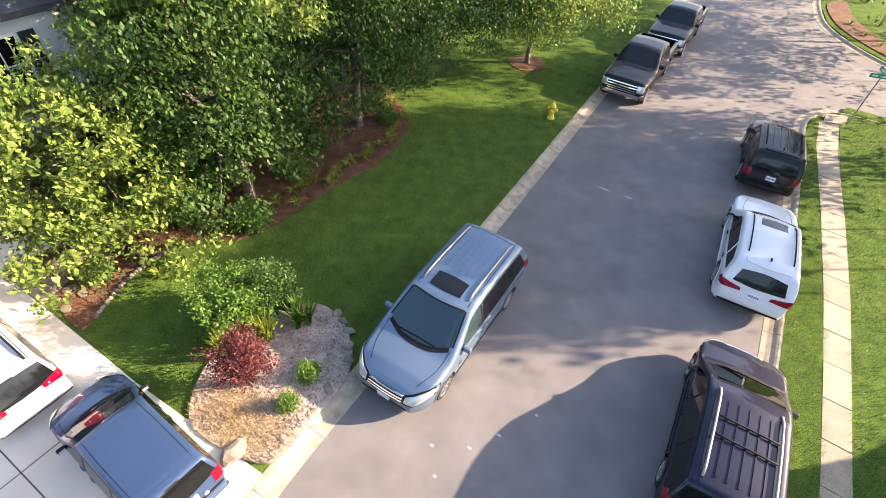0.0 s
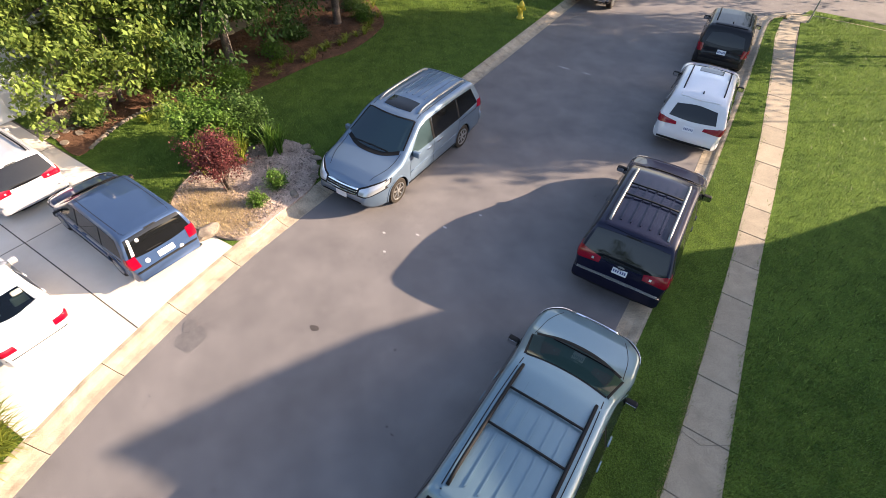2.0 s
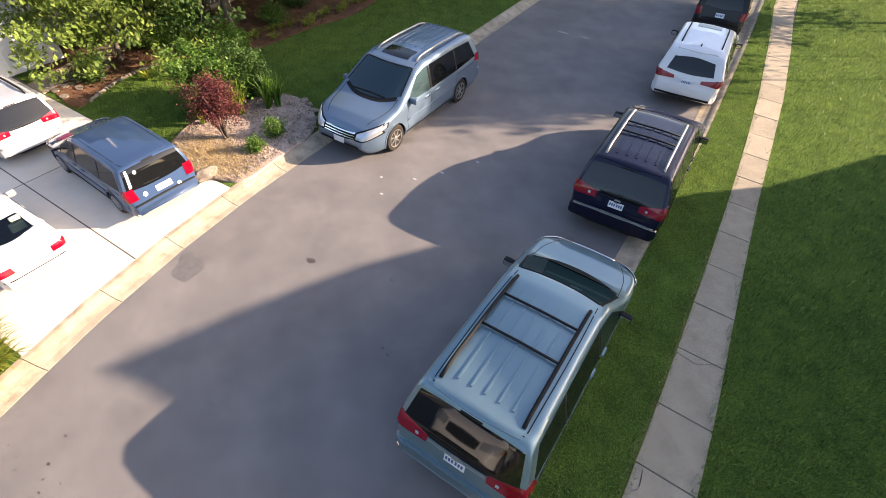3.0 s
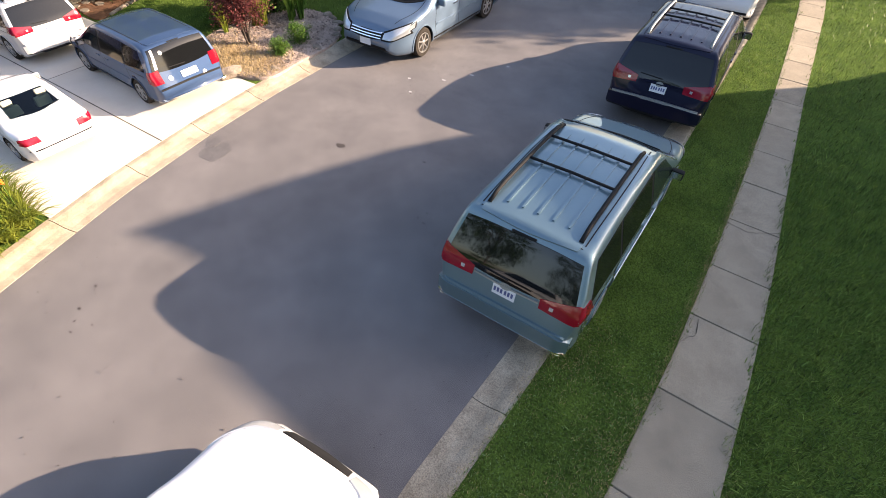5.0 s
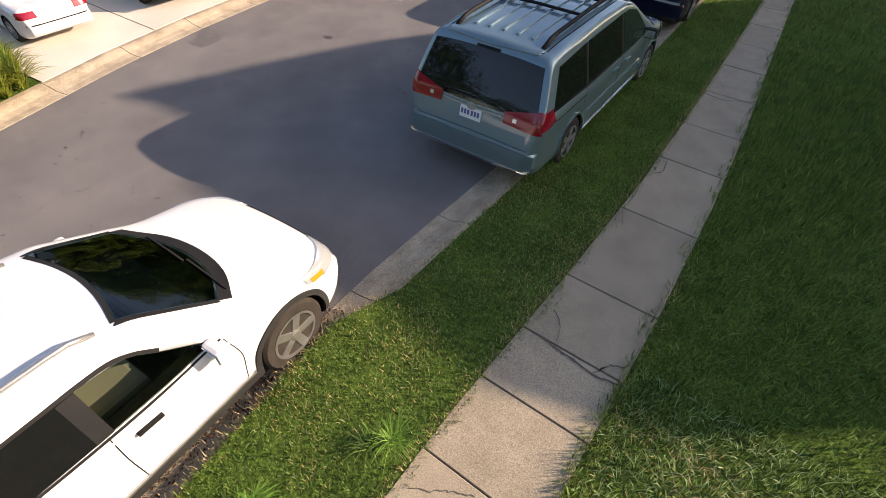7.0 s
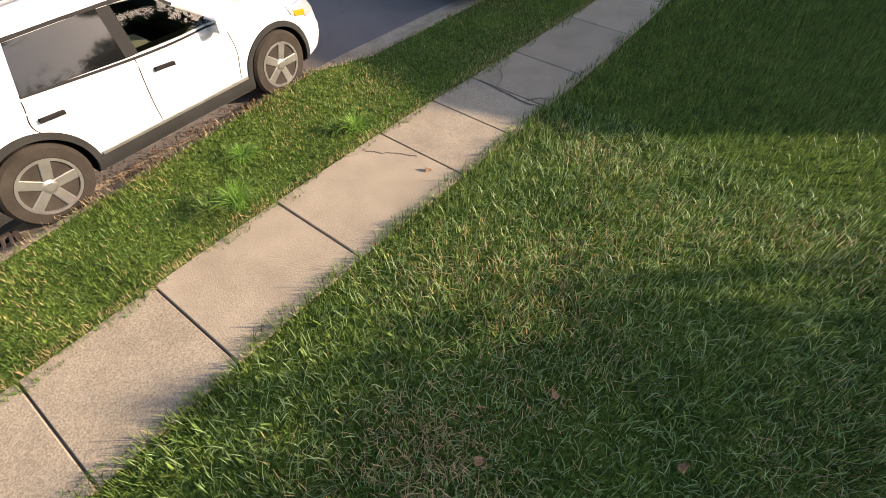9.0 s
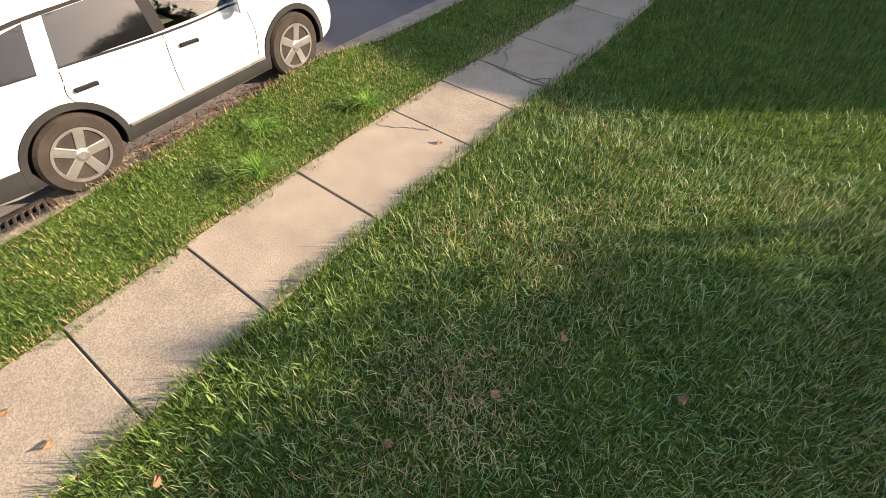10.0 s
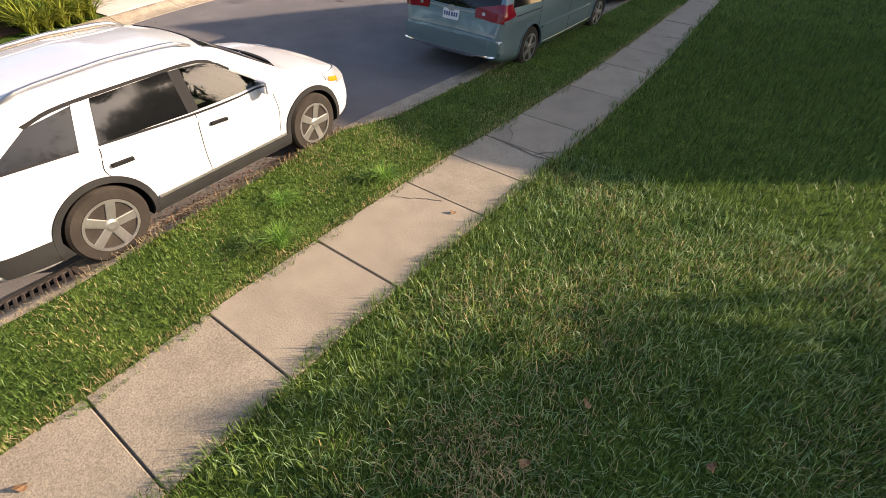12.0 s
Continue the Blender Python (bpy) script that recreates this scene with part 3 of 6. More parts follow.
class Car:
    """A vehicle: an Empty at its base, a shell, and parts laid onto the shell."""

    def __init__(self, name, s, at, turn, scale, label, category):
        self.s, self.length, self.clear = s, s["length"], []
        self.thing = base(name, pose(*at, 0, 0, turn) @ Matrix.Scale(scale, 4), label, category)
        bm = body_mesh(s)
        self.tree = BVHTree.FromBMesh(bm)
        self.body = part("body", bm, [s["paint"], WELL], self.thing, smooth=True)
        self.carve()

    def carve(self):
        """Cuts the wheel wells, and the bed of a pickup, out of the shell."""
        s, cut = self.s, bmesh.new()
        for y in s["axles"]:
            for side in (-1, 1):
                r, w = s["tyre"] + 0.055, s["width"] / 2
                lathe([(r, side * (w - 0.34)), (r, side * (w + 0.25))], 32, "x", cut, (0, y - self.length / 2, s["tyre"]))
        if "bed" in s:
            y0, y1, low = s["bed"]
            block((s["width"] - 0.3, y1 - y0, 1.2), (0, (y0 + y1) / 2 - self.length / 2, low + 0.6), bm=cut)
        self.subtract(cut)

    def subtract(self, cut):
        """Takes a solid away from the shell."""
        s = self.s
        bmesh.ops.recalc_face_normals(cut, faces=cut.faces)
        for f in cut.faces:
            f.material_index = 1
        knife = put_mesh("knife", cut, [s["paint"], WELL])
        mod = self.body.modifiers.new("wells", "BOOLEAN")
        mod.operation, mod.solver, mod.object = "DIFFERENCE", "EXACT", knife
        self.body.parent = None
        view = bpy.context.evaluated_depsgraph_get()
        view.update()
        shaped = bpy.data.meshes.new_from_object(self.body.evaluated_get(view))
        self.body.modifiers.clear()
        old = self.body.data
        self.body.data = shaped
        self.body.parent = self.thing
        old_cut = knife.data
        bpy.data.objects.remove(knife)
        bpy.data.meshes.remove(old_cut)
        bpy.data.meshes.remove(old)
        shaped.name = "body"

    def cabin(self, dash, seats, seat_y=0.95):
        """Hollows the cabin, opens the clear windows and furnishes it."""
        s, cut = self.s, bmesh.new()
        top, half, belt = smooth_line(s["top"], self.length, s.get("blur", 0.05)), s["width"] / 2, s["belt"]
        ys = [y for y in np.linspace(0, self.length, 120) if top(y) > belt + 0.16]
        ys = np.linspace(ys[0] + 0.06, ys[-1] - 0.16, 18)
        rings = []
        for y in ys:
            zt = top(y) - 0.08
            side = lambda z: half - 0.1 - s["tumble"] * max(0.0, z - belt)
            row = [(side(0.8), 0.8), (side(belt), min(belt, zt - 0.06)), (side(zt) - 0.02, zt - 0.05), (side(zt) - 0.12, zt)]
            rings.append([cut.verts.new((x, y - self.length / 2, z)) for x, z in row] + [cut.verts.new((-x, y - self.length / 2, z)) for x, z in row[::-1]])
        for a, b in zip(rings, rings[1:]):
            for k in range(8):
                cut.faces.new((a[k], a[(k + 1) % 8], b[(k + 1) % 8], b[k]))
        cut.faces.new(rings[0])
        cut.faces.new(rings[-1])
        self.subtract(cut)
        cut = bmesh.new()
        for way, sign, ring in self.clear:
            mid = np.mean(ring, axis=0)
            ends = []
            for depth in ((0.45, 1.4) if way == "side" else (0.95, 2.4)):
                if way == "side":
                    ends.append([cut.verts.new((sign * depth, u - self.length / 2, v)) for u, v in (mid + (p - mid) * 0.975 for p in ring)])
                else:
                    ends.append([cut.verts.new((u, v - self.length / 2, depth)) for u, v in (mid + (p - mid) * 0.975 for p in ring)])
            n = len(ring)
            for k in range(n):
                cut.faces.new((ends[0][k], ends[0][(k + 1) % n], ends[1][(k + 1) % n], ends[1][k]))
            cut.faces.new(ends[0])
            cut.faces.new(ends[1])
        self.subtract(cut)
        y0 = dash - self.length / 2
        part("dashboard", block((s["width"] - 0.36, 0.42, 0.2), (0, y0, belt - 0.06), 0.05), TRIM_BLACK, self.thing)
        ring = [Vector((0.36 + 0.18 * math.cos(a), y0 + 0.36 - 0.05 * math.sin(a), belt + 0.02 + 0.17 * math.sin(a))) for a in np.linspace(0, 2 * math.pi, 17)]
        part("steering_wheel", tube(ring, 0.018, 6), TRIM_BLACK, self.thing, smooth=True)
        for k in range(seats):
            for x in (-0.38, 0.38):
                y = y0 + seat_y + 0.92 * k
                seat = part("seat", block((0.5, 0.5, 0.18), (x, y - 0.26, 0.86), 0.05), SEAT, self.thing, "beige cloth seat")
                part("backrest", block((0.48, 0.14, 0.52), (x, y, belt + 0.04), 0.05, taper=0.86), SEAT, seat)
                part("headrest", block((0.24, 0.1, 0.16), (x, y + 0.02, belt + 0.4), 0.04), SEAT, seat)

    def land(self, way, u, v, off, sign):
        if way == "side":
            start = Vector((3 * sign, u - self.length / 2, v))
        elif way == "top":
            start = Vector((u, v - self.length / 2, 4))
        else:
            start = Vector((u, -6 if way == "front" else 6, v))
        aim = Vector(WAYS[way])
        if way == "side":
            aim *= sign
        hit, normal, _, _ = self.tree.ray_cast(start, aim)
        if hit is None or (way == "side" and abs(hit.x) < 0.31 * self.s["width"]):
            return None
        return hit + normal * off if normal.dot(aim) < 0 else hit - aim * off

    def patch(self, name, way, low, high, material, off=0.006, sign=1, across=14, along=8, parent=None, label="", thick=0.02):
        """A panel that follows the shell between two lines of (u, v)."""
        bm = bmesh.new()

        def on(line, t):
            k = len(line) - 1
            j = min(int(t * k), k - 1)
            f = t * k - j
            a, b, c, d = (np.array(line[min(max(i, 0), k)], float) for i in (j - 1, j, j + 1, j + 2))
            if k == 1 or k > 8:
                return b + (c - b) * f
            a, d = (2 * b - c if j == 0 else a), (2 * c - b if j == k - 1 else d)
            return 0.5 * (2 * b + (c - a) * f + (2 * a - 5 * b + 4 * c - d) * f * f + (3 * b - a - 3 * c + d) * f ** 3)

        if material in (SCREEN, CLEAR):
            self.clear.append((way, sign, [on(low, k / 10) for k in range(11)] + [on(high, k / 10) for k in range(10, -1, -1)]))
        grid = []
        for i in range(across + 1):
            a, b = on(low, i / across), on(high, i / across)
            column = []
            for j in range(along + 1):
                u, v = a + (b - a) * j / along
                p = self.land(way, u, v, off, sign)
                column.append(bm.verts.new(p) if p else None)
            grid.append(column)
        for i in range(across):
            for j in range(along):
                quad = (grid[i][j], grid[i + 1][j], grid[i + 1][j + 1], grid[i][j + 1])
                if all(quad):
                    bm.faces.new(quad)
        aim = Vector(WAYS[way]) * (sign if way == "side" else 1)
        for v in [v for v in bm.verts if not v.link_faces]:
            bm.verts.remove(v)
        if not bm.faces:
            bm.free()
            return None
        bmesh.ops.recalc_face_normals(bm, faces=bm.faces)
        bm.normal_update()
        if sum(f.normal.dot(aim) for f in bm.faces) > 0:
            bmesh.ops.reverse_faces(bm, faces=bm.faces)
        rim = [e for e in bm.edges if e.is_boundary]
        for e in rim:
            e.smooth = False
        made = bmesh.ops.extrude_edge_only(bm, edges=rim)
        for v in made["geom"]:
            if isinstance(v, bmesh.types.BMVert):
                v.co += aim * (thick + off)
        return part(name, bm, material, parent or self.thing, label, smooth=True)

    def both(self, name, way, low, high, material, **more):
        """The same panel on either side."""
        if way == "side":
            for sign in (1, -1):
                self.patch(name, way, low, high, material, sign=sign, **more)
        else:
            self.patch(name, way, low, high, material, **more)
            self.patch(name, way, [(-u, v) for u, v in low], [(-u, v) for u, v in high], material, **more)

    def wheel(self, y, side, rim_kind=5, rim_paint=None):
        s, r = self.s, self.s["tyre"]
        x = side * (s["width"] / 2 - 0.125)
        at = (x, y - self.length / 2, r)
        w = 0.115
        tyre = lathe([(r * 0.6, -w * 0.9), (r * 0.72, -w), (r * 0.93, -w), (r, -w * 0.75), (r, w * 0.75), (r * 0.93, w), (r * 0.72, w), (r * 0.62, w * 0.82)], 40, "x", None, at)
        made = part("wheel", tyre, RUBBER, self.thing, smooth=False)
        rim = lathe([(r * 0.60, side * w * 0.25), (r * 0.66, side * w * 0.9), (r * 0.69, side * w * 1.03), (r * 0.62, side * w * 1.03), (r * 0.60, side * w * 0.6), (r * 0.58, side * w * 0.3)], 40, "x", None, at)
        spokes = bmesh.new()
        for k in range(rim_kind):
            arm = bmesh.new()
            wide = r * (0.22 if rim_kind == 5 else 0.14)
            block((0.03, wide, r * 0.58), (0, 0, r * 0.35), 0.008, 0, arm, 0.62 if rim_kind != 5 else 1.15)
            bmesh.ops.transform(arm, matrix=Matrix.Translation(at) @ Matrix.Translation((side * w * 0.86, 0, 0)) @ Matrix.Rotation(2 * math.pi * k / rim_kind + 0.3, 4, "X"), verts=arm.verts)
            hold = bpy.data.meshes.new("hold")
            arm.to_mesh(hold)
            arm.free()
            spokes.from_mesh(hold)
            bpy.data.meshes.remove(hold)
        lathe([(r * 0.05, side * w * 0.55), (r * 0.17, side * w * 0.6), (r * 0.17, side * w * 1.0), (r * 0.1, side * w * 1.08), (r * 0.02, side * w * 1.08)], 20, "x", spokes, at)
        hold = bpy.data.meshes.new("hold")
        spokes.to_mesh(hold)
        spokes.free()
        rim.from_mesh(hold)
        bpy.data.meshes.remove(hold)
        part("rim", rim, rim_paint or ALLOY, made, "silver alloy rim", smooth=False)
        part("brake_disc", lathe([(r * 0.02, side * w * 0.1), (r * 0.59, side * w * 0.1), (r * 0.59, side * w * 0.2), (r * 0.02, side * w * 0.2)], 24, "x", None, at), WELL, made, "brake disc blackened for shade behind the spokes")

    def wheels(self, **more):
        for y in self.s["axles"]:
            for side in (-1, 1):
                self.wheel(y, side, **more)

    def surround(self, low, high, wide=0.035):
        """Black seal round the top and the sides of a windscreen."""
        self.patch("windscreen_seal", "top", high, [(u, v + wide) for u, v in high], TRIM_BLACK, off=0.006, across=16, along=1)
        for k, out in ((0, -wide), (-1, wide)):
            self.patch("windscreen_seal", "top", [low[k], high[k]], [(low[k][0] + out, low[k][1]), (high[k][0] + out, high[k][1] + wide)], TRIM_BLACK, off=0.006, across=12, along=1)

    def mirrors(self, y, z, material):
        w = self.s["width"] / 2
        for side in (-1, 1):
            bm = block((0.2, 0.11, 0.15), (side * (w + 0.08), y - self.length / 2, z), 0.035)
            block((0.14, 0.06, 0.05), (side * (w - 0.03), y - self.length / 2 + 0.01, z - 0.05), 0.01, bm=bm)
            arm = part("door_mirror", bm, material, self.thing, smooth=False)
            part("mirror_glass", block((0.16, 0.006, 0.11), (side * (w + 0.08), y - self.length / 2 + 0.056, z)), CHROME, arm, "mirror glass")

    def rail(self, x, y0, y1, lift=0.05, thick=0.022, material=None):
        for side in (-1, 1):
            pts = []
            for k in range(13):
                y = y0 + (y1 - y0) * k / 12
                p = self.land("top", side * x, y, 0, 1)
                ends = min(1.0, min(k, 12 - k) / 1.2)
                pts.append(p + Vector((0, 0, lift * ends)))
            part("roof_rail", tube(pts, thick, 8), material or TRIM_BLACK, self.thing, smooth=True)

    def crossbar(self, x, y, lift=0.055, material=None):
        a, b = (self.land("top", k * x, y, 0, 1) for k in (-1, 1))
        mid = self.land("top", 0, y, 0, 1)
        up = Vector((0, 0, lift))
        mid.z = max(mid.z + 0.02, a.z + lift + 0.012) - lift
        bm = tube([a + up, (a + mid) / 2 + up, mid + up, (b + mid) / 2 + up, b + up], 0.02, 8)
        part("crossbar", bm, material or TRIM_BLACK, self.thing, smooth=True)

    def ribs(self, xs, y0, y1):
        for x in xs:
            self.patch("roof_rib", "top", [(x - 0.014, y0), (x - 0.014, y1)], [(x + 0.014, y0), (x + 0.014, y1)], self.s["paint"], off=0.017, across=24, along=2)

    def seam(self, points):
        self.both("door_seam", "side", points, [(u + 0.009, v + 0.002) for u, v in points], TRIM_BLACK, off=0.002, across=14, along=1, thick=0.01)

    def handle(self, y, z, material):
        self.both("door_handle", "side", [(y, z), (y + 0.2, z + 0.012)], [(y, z + 0.035), (y + 0.2, z + 0.045)], material, off=0.03, across=4, along=2, thick=0.035)

    def number_plate(self, way, z, marks=True):
        plate = self.patch("number_plate", way, [(-0.155, z), (0.155, z)], [(-0.155, z + 0.15), (0.155, z + 0.15)], PLATE, off=0.014, across=4, along=2, label="white number plate with dark bars")
        if plate and marks:
            for x in (-0.115, -0.07, -0.025, 0.03, 0.075, 0.12):
                self.patch("plate_bar", way, [(x - 0.014, z + 0.045), (x + 0.014, z + 0.045)], [(x - 0.014, z + 0.105), (x + 0.014, z + 0.105)], PLATE_INK, off=0.019, across=1, along=1, parent=plate, thick=0.003)

    def arch(self, y, width=0.07, material=None):
        r = self.s["tyre"] + 0.05
        inner = [(y - r * math.cos(a), max(0.22, self.s["tyre"] + r * math.sin(a))) for a in np.linspace(-0.25, math.pi + 0.25, 26)]
        r += width
        outer = [(y - r * math.cos(a), max(0.22, self.s["tyre"] + r * math.sin(a))) for a in np.linspace(-0.25, math.pi + 0.25, 26)]
        self.both("wheel_arch", "side", inner, outer, material or CLADDING, off=0.014, across=40, along=2)


def minivan(name, label, at, turn, scale, colour, kind="sienna"):
    """A long-nosed family van."""
    s = dict(length=5.08, width=1.96, belt=1.02, tumble=0.27, tyre=0.335, axles=(0.97, 4.0), paint=colour, nose=0.85, nose_in=0.33, tail=0.3, tail_in=0.11, edge=(0.13, 0.1), blur=0.035,
             top=[(0, 0.52), (0.05, 0.64), (0.18, 0.78), (0.5, 0.92), (1.05, 1.03), (1.2, 1.09), (2.05, 1.6), (2.4, 1.69), (3.2, 1.72), (4.25, 1.7), (4.62, 1.665), (4.69, 1.62), (4.99, 1.04), (5.03, 0.86), (5.08, 0.58)],
             under=[(0, 0.4), (0.15, 0.24), (0.5, 0.2), (4.5, 0.22), (4.95, 0.3), (5.08, 0.4)])
    if kind == "caravan":
        s["top"] = [(0, 0.5), (0.05, 0.62), (0.2, 0.76), (0.55, 0.9), (1.1, 1.02), (1.3, 1.1), (2.2, 1.62), (2.5, 1.68), (3.2, 1.7), (4.4, 1.68), (4.72, 1.62), (4.82, 1.48), (4.92, 1.08), (4.99, 0.86), (5.08, 0.55)]
    car = Car(name, s, at, turn, scale, label, "minivan")
    body = s["paint"]
    car.patch("windscreen", "top", [(-0.8, 1.4), (-0.42, 1.21), (0, 1.16), (0.42, 1.21), (0.8, 1.4)], [(-0.67, 2.08), (-0.34, 2.03), (0, 2.01), (0.34, 2.03), (0.67, 2.08)], SCREEN, off=0.01, across=22, along=12, label="green-tinted windscreen")
    car.surround([(-0.8, 1.4), (0.8, 1.4)], [(-0.67, 2.08), (-0.34, 2.03), (0, 2.01), (0.34, 2.03), (0.67, 2.08)])
    car.both("hood_seam", "top", [(0.8, 1.32), (0.76, 0.8), (0.6, 0.36)], [(0.812, 1.32), (0.772, 0.8), (0.612, 0.36)], TRIM_BLACK, off=0.003, across=16, along=1, thick=0.008)
    car.both("roof_seam", "top", [(0.655, 2.2), (0.675, 3.2), (0.66, 4.53)], [(0.67, 2.2), (0.69, 3.2), (0.675, 4.53)], TRIM_BLACK, off=0.003, across=16, along=1, thick=0.008)
    car.patch("cowl", "top", [(-0.78, 1.28), (-0.4, 1.1), (0, 1.05), (0.4, 1.1), (0.78, 1.28)], [(-0.75, 1.36), (-0.4, 1.2), (0, 1.155), (0.4, 1.2), (0.75, 1.36)], TRIM_BLACK, off=0.007, across=20, along=3, label="black cowl panel")
    for x in (-0.35, 0.2):
        car.patch("wiper", "top", [(x - 0.3, 1.235), (x + 0.28, 1.225)], [(x - 0.3, 1.255), (x + 0.28, 1.245)], TRIM_BLACK, off=0.022, across=8, along=1, thick=0.004)
    car.both("side_window", "side", [(1.5, 1.07), (2.0, 1.04), (2.48, 1.03)], [(2.02, 1.5), (2.3, 1.565), (2.5, 1.58)], CLEAR, label="clear front side window")
    car.both("side_window", "side", [(2.56, 1.03), (3.72, 1.04)], [(2.58, 1.58), (3.7, 1.575)], GLASS, label="dark tinted side window")
    car.both("side_window", "side", [(3.79, 1.04), (4.72, 1.09)], [(3.77, 1.575), (4.5, 1.54)], GLASS, label="dark tinted side window")
    car.patch("rear_window", "rear", [(-0.87, 1.09), (-0.42, 1.04), (0, 1.03), (0.42, 1.04), (0.87, 1.09)], [(-0.755, 1.57), (-0.4, 1.595), (0, 1.6), (0.4, 1.595), (0.755, 1.57)], GLASS, off=0.008, across=20, along=10, label="dark tinted rear window")
    car.patch("rear_spoiler", "top", [(-0.64, 4.53), (0, 4.56), (0.64, 4.53)], [(-0.62, 4.64), (0, 4.68), (0.62, 4.64)], body, off=0.012, across=16, along=4)
    car.patch("high_stop_lamp", "rear", [(-0.16, 1.605), (0.16, 1.605)], [(-0.16, 1.625), (0.16, 1.625)], TRIM_BLACK, off=0.012, across=4, along=1)
    for y0, y1 in ((2.47, 2.57), (3.71, 3.8)):
        car.both("window_pillar", "side", [(y0, 1.035), (y1, 1.035)], [(y0 + 0.01, 1.575), (y1 - 0.01, 1.572)], TRIM_BLACK, off=0.003, across=2, along=6)
    car.patch("rear_wiper", "rear", [(-0.02, 1.08), (0.42, 1.1)], [(-0.02, 1.095), (0.42, 1.112)], TRIM_BLACK, off=0.022, across=6, along=1, thick=0.004)
    if kind == "caravan":
        car.both("tail_lamp", "rear", [(0.7, 0.8), (0.97, 0.8)], [(0.72, 1.12), (0.95, 1.12)], LAMP_RED, off=0.014, label="red tail lamp")
        car.both("tail_lamp", "side", [(4.78, 0.82), (5.02, 0.82)], [(4.8, 1.12), (4.95, 1.12)], LAMP_RED, off=0.01, label="red tail lamp")
        for x, z, r in ((-0.42, 0.72, 0.055), (0.5, 0.86, 0.06), (0.46, 1.46, 0.045)):
            ring = [(x + r * math.cos(a), z + r * math.sin(a)) for a in np.linspace(0, math.pi, 9)]
            car.patch("round_sticker", "rear", [(u, 2 * z - v) for u, v in ring], ring, TRIM, off=0.012, across=8, along=4, thick=0.004)
        car.patch("notice_plate", "rear", [(-0.26, 0.78), (0.2, 0.78)], [(-0.26, 0.93), (0.2, 0.93)], PLATE, off=0.016, across=4, along=2, label="large white plate")
        car.patch("pillar_strip", "rear", [(0.7, 1.14), (0.78, 1.14)], [(0.62, 1.56), (0.68, 1.56)], TRIM, off=0.012, across=2, along=6)
    else:
        car.both("tail_lamp", "rear", [(0.46, 0.93), (0.95, 0.9)], [(0.45, 1.06), (0.91, 1.16)], LAMP_RED, off=0.014, label="red tail lamp")
        car.both("tail_lamp", "side", [(4.66, 0.97), (5.03, 0.93)], [(4.74, 1.15), (4.92, 1.15)], LAMP_RED, off=0.01, label="red tail lamp")
        car.both("reversing_lamp", "rear", [(0.585, 0.97), (0.635, 0.97)], [(0.585, 1.015), (0.635, 1.015)], LAMP_CLEAR, off=0.02)
        car.patch("tailgate_bar", "rear", [(-0.44, 0.985), (0, 0.975), (0.44, 0.985)], [(-0.44, 1.005), (0, 0.995), (0.44, 1.005)], STEEL if kind == "sienna" else body, off=0.02, across=12, along=1)
        car.patch("rear_bumper", "rear", [(-0.9, 0.42), (0, 0.4), (0.9, 0.42)], [(-0.9, 0.64), (0, 0.66), (0.9, 0.64)], body, off=0.05, across=22, along=5, thick=0.06)
        car.number_plate("rear", 0.83)
    bumper_trim = STEEL if kind == "dark_sienna" else TRIM_BLACK if kind == "caravan" else body
    car.patch("rear_bumper_step", "rear", [(-0.86, 0.64), (0, 0.66), (0.86, 0.64)], [(-0.86, 0.68), (0, 0.7), (0.86, 0.68)], bumper_trim, off=0.03, across=18, along=2)
    car.patch("rear_bumper_lip", "rear", [(-0.86, 0.40), (0, 0.38), (0.86, 0.40)], [(-0.88, 0.425), (0, 0.41), (0.88, 0.425)], CHROME if kind in ("sienna", "caravan") else TRIM_BLACK, off=0.055, across=18, along=2)
    badge = [(0.075 * math.cos(a), 0.045 * math.sin(a)) for a in np.linspace(math.pi, 0, 9)]
    if kind != "caravan":
        car.patch("badge", "rear", [(u, 0.99 - v) for u, v in badge], [(u, 0.99 + v) for u, v in badge], STEEL, off=0.014, across=8, along=3, thick=0.005)
    car.both("lamp_surround", "front", [(0.46, 0.57), (0.72, 0.58), (0.95, 0.68)], [(0.47, 0.74), (0.72, 0.83), (0.93, 0.91)], TRIM_BLACK, off=0.008)
    car.both("headlamp", "front", [(0.49, 0.6), (0.72, 0.61), (0.93, 0.71)], [(0.5, 0.71), (0.72, 0.8), (0.92, 0.88)], LAMP_CLEAR, off=0.016, label="clear headlamp")
    car.both("lamp_surround", "side", [(0.2, 0.68), (0.68, 0.79)], [(0.28, 0.82), (0.72, 0.91)], TRIM_BLACK, off=0.006)
    car.both("headlamp", "side", [(0.22, 0.7), (0.62, 0.8)], [(0.3, 0.8), (0.66, 0.89)], LAMP_CLEAR, off=0.012, label="clear headlamp")
    car.patch("grille", "front", [(-0.44, 0.58), (0, 0.55), (0.44, 0.58)], [(-0.48, 0.71), (0, 0.72), (0.48, 0.71)], TRIM_BLACK, off=0.01, across=14, along=5, label="black grille with chrome bars")
    for z in (0.6, 0.65, 0.7):
        car.patch("grille_bar", "front", [(-0.44, z - 0.008), (0, z - 0.014), (0.44, z - 0.008)], [(-0.44, z + 0.012), (0, z + 0.006), (0.44, z + 0.012)], CHROME, off=0.022, across=14, along=1)
    car.patch("front_intake", "front", [(-0.62, 0.33), (0, 0.32), (0.62, 0.33)], [(-0.58, 0.43), (0, 0.43), (0.58, 0.43)], TRIM_BLACK, off=0.01, across=14, along=3)
    car.number_plate("front", 0.40, marks=False) if kind == "odyssey" else None
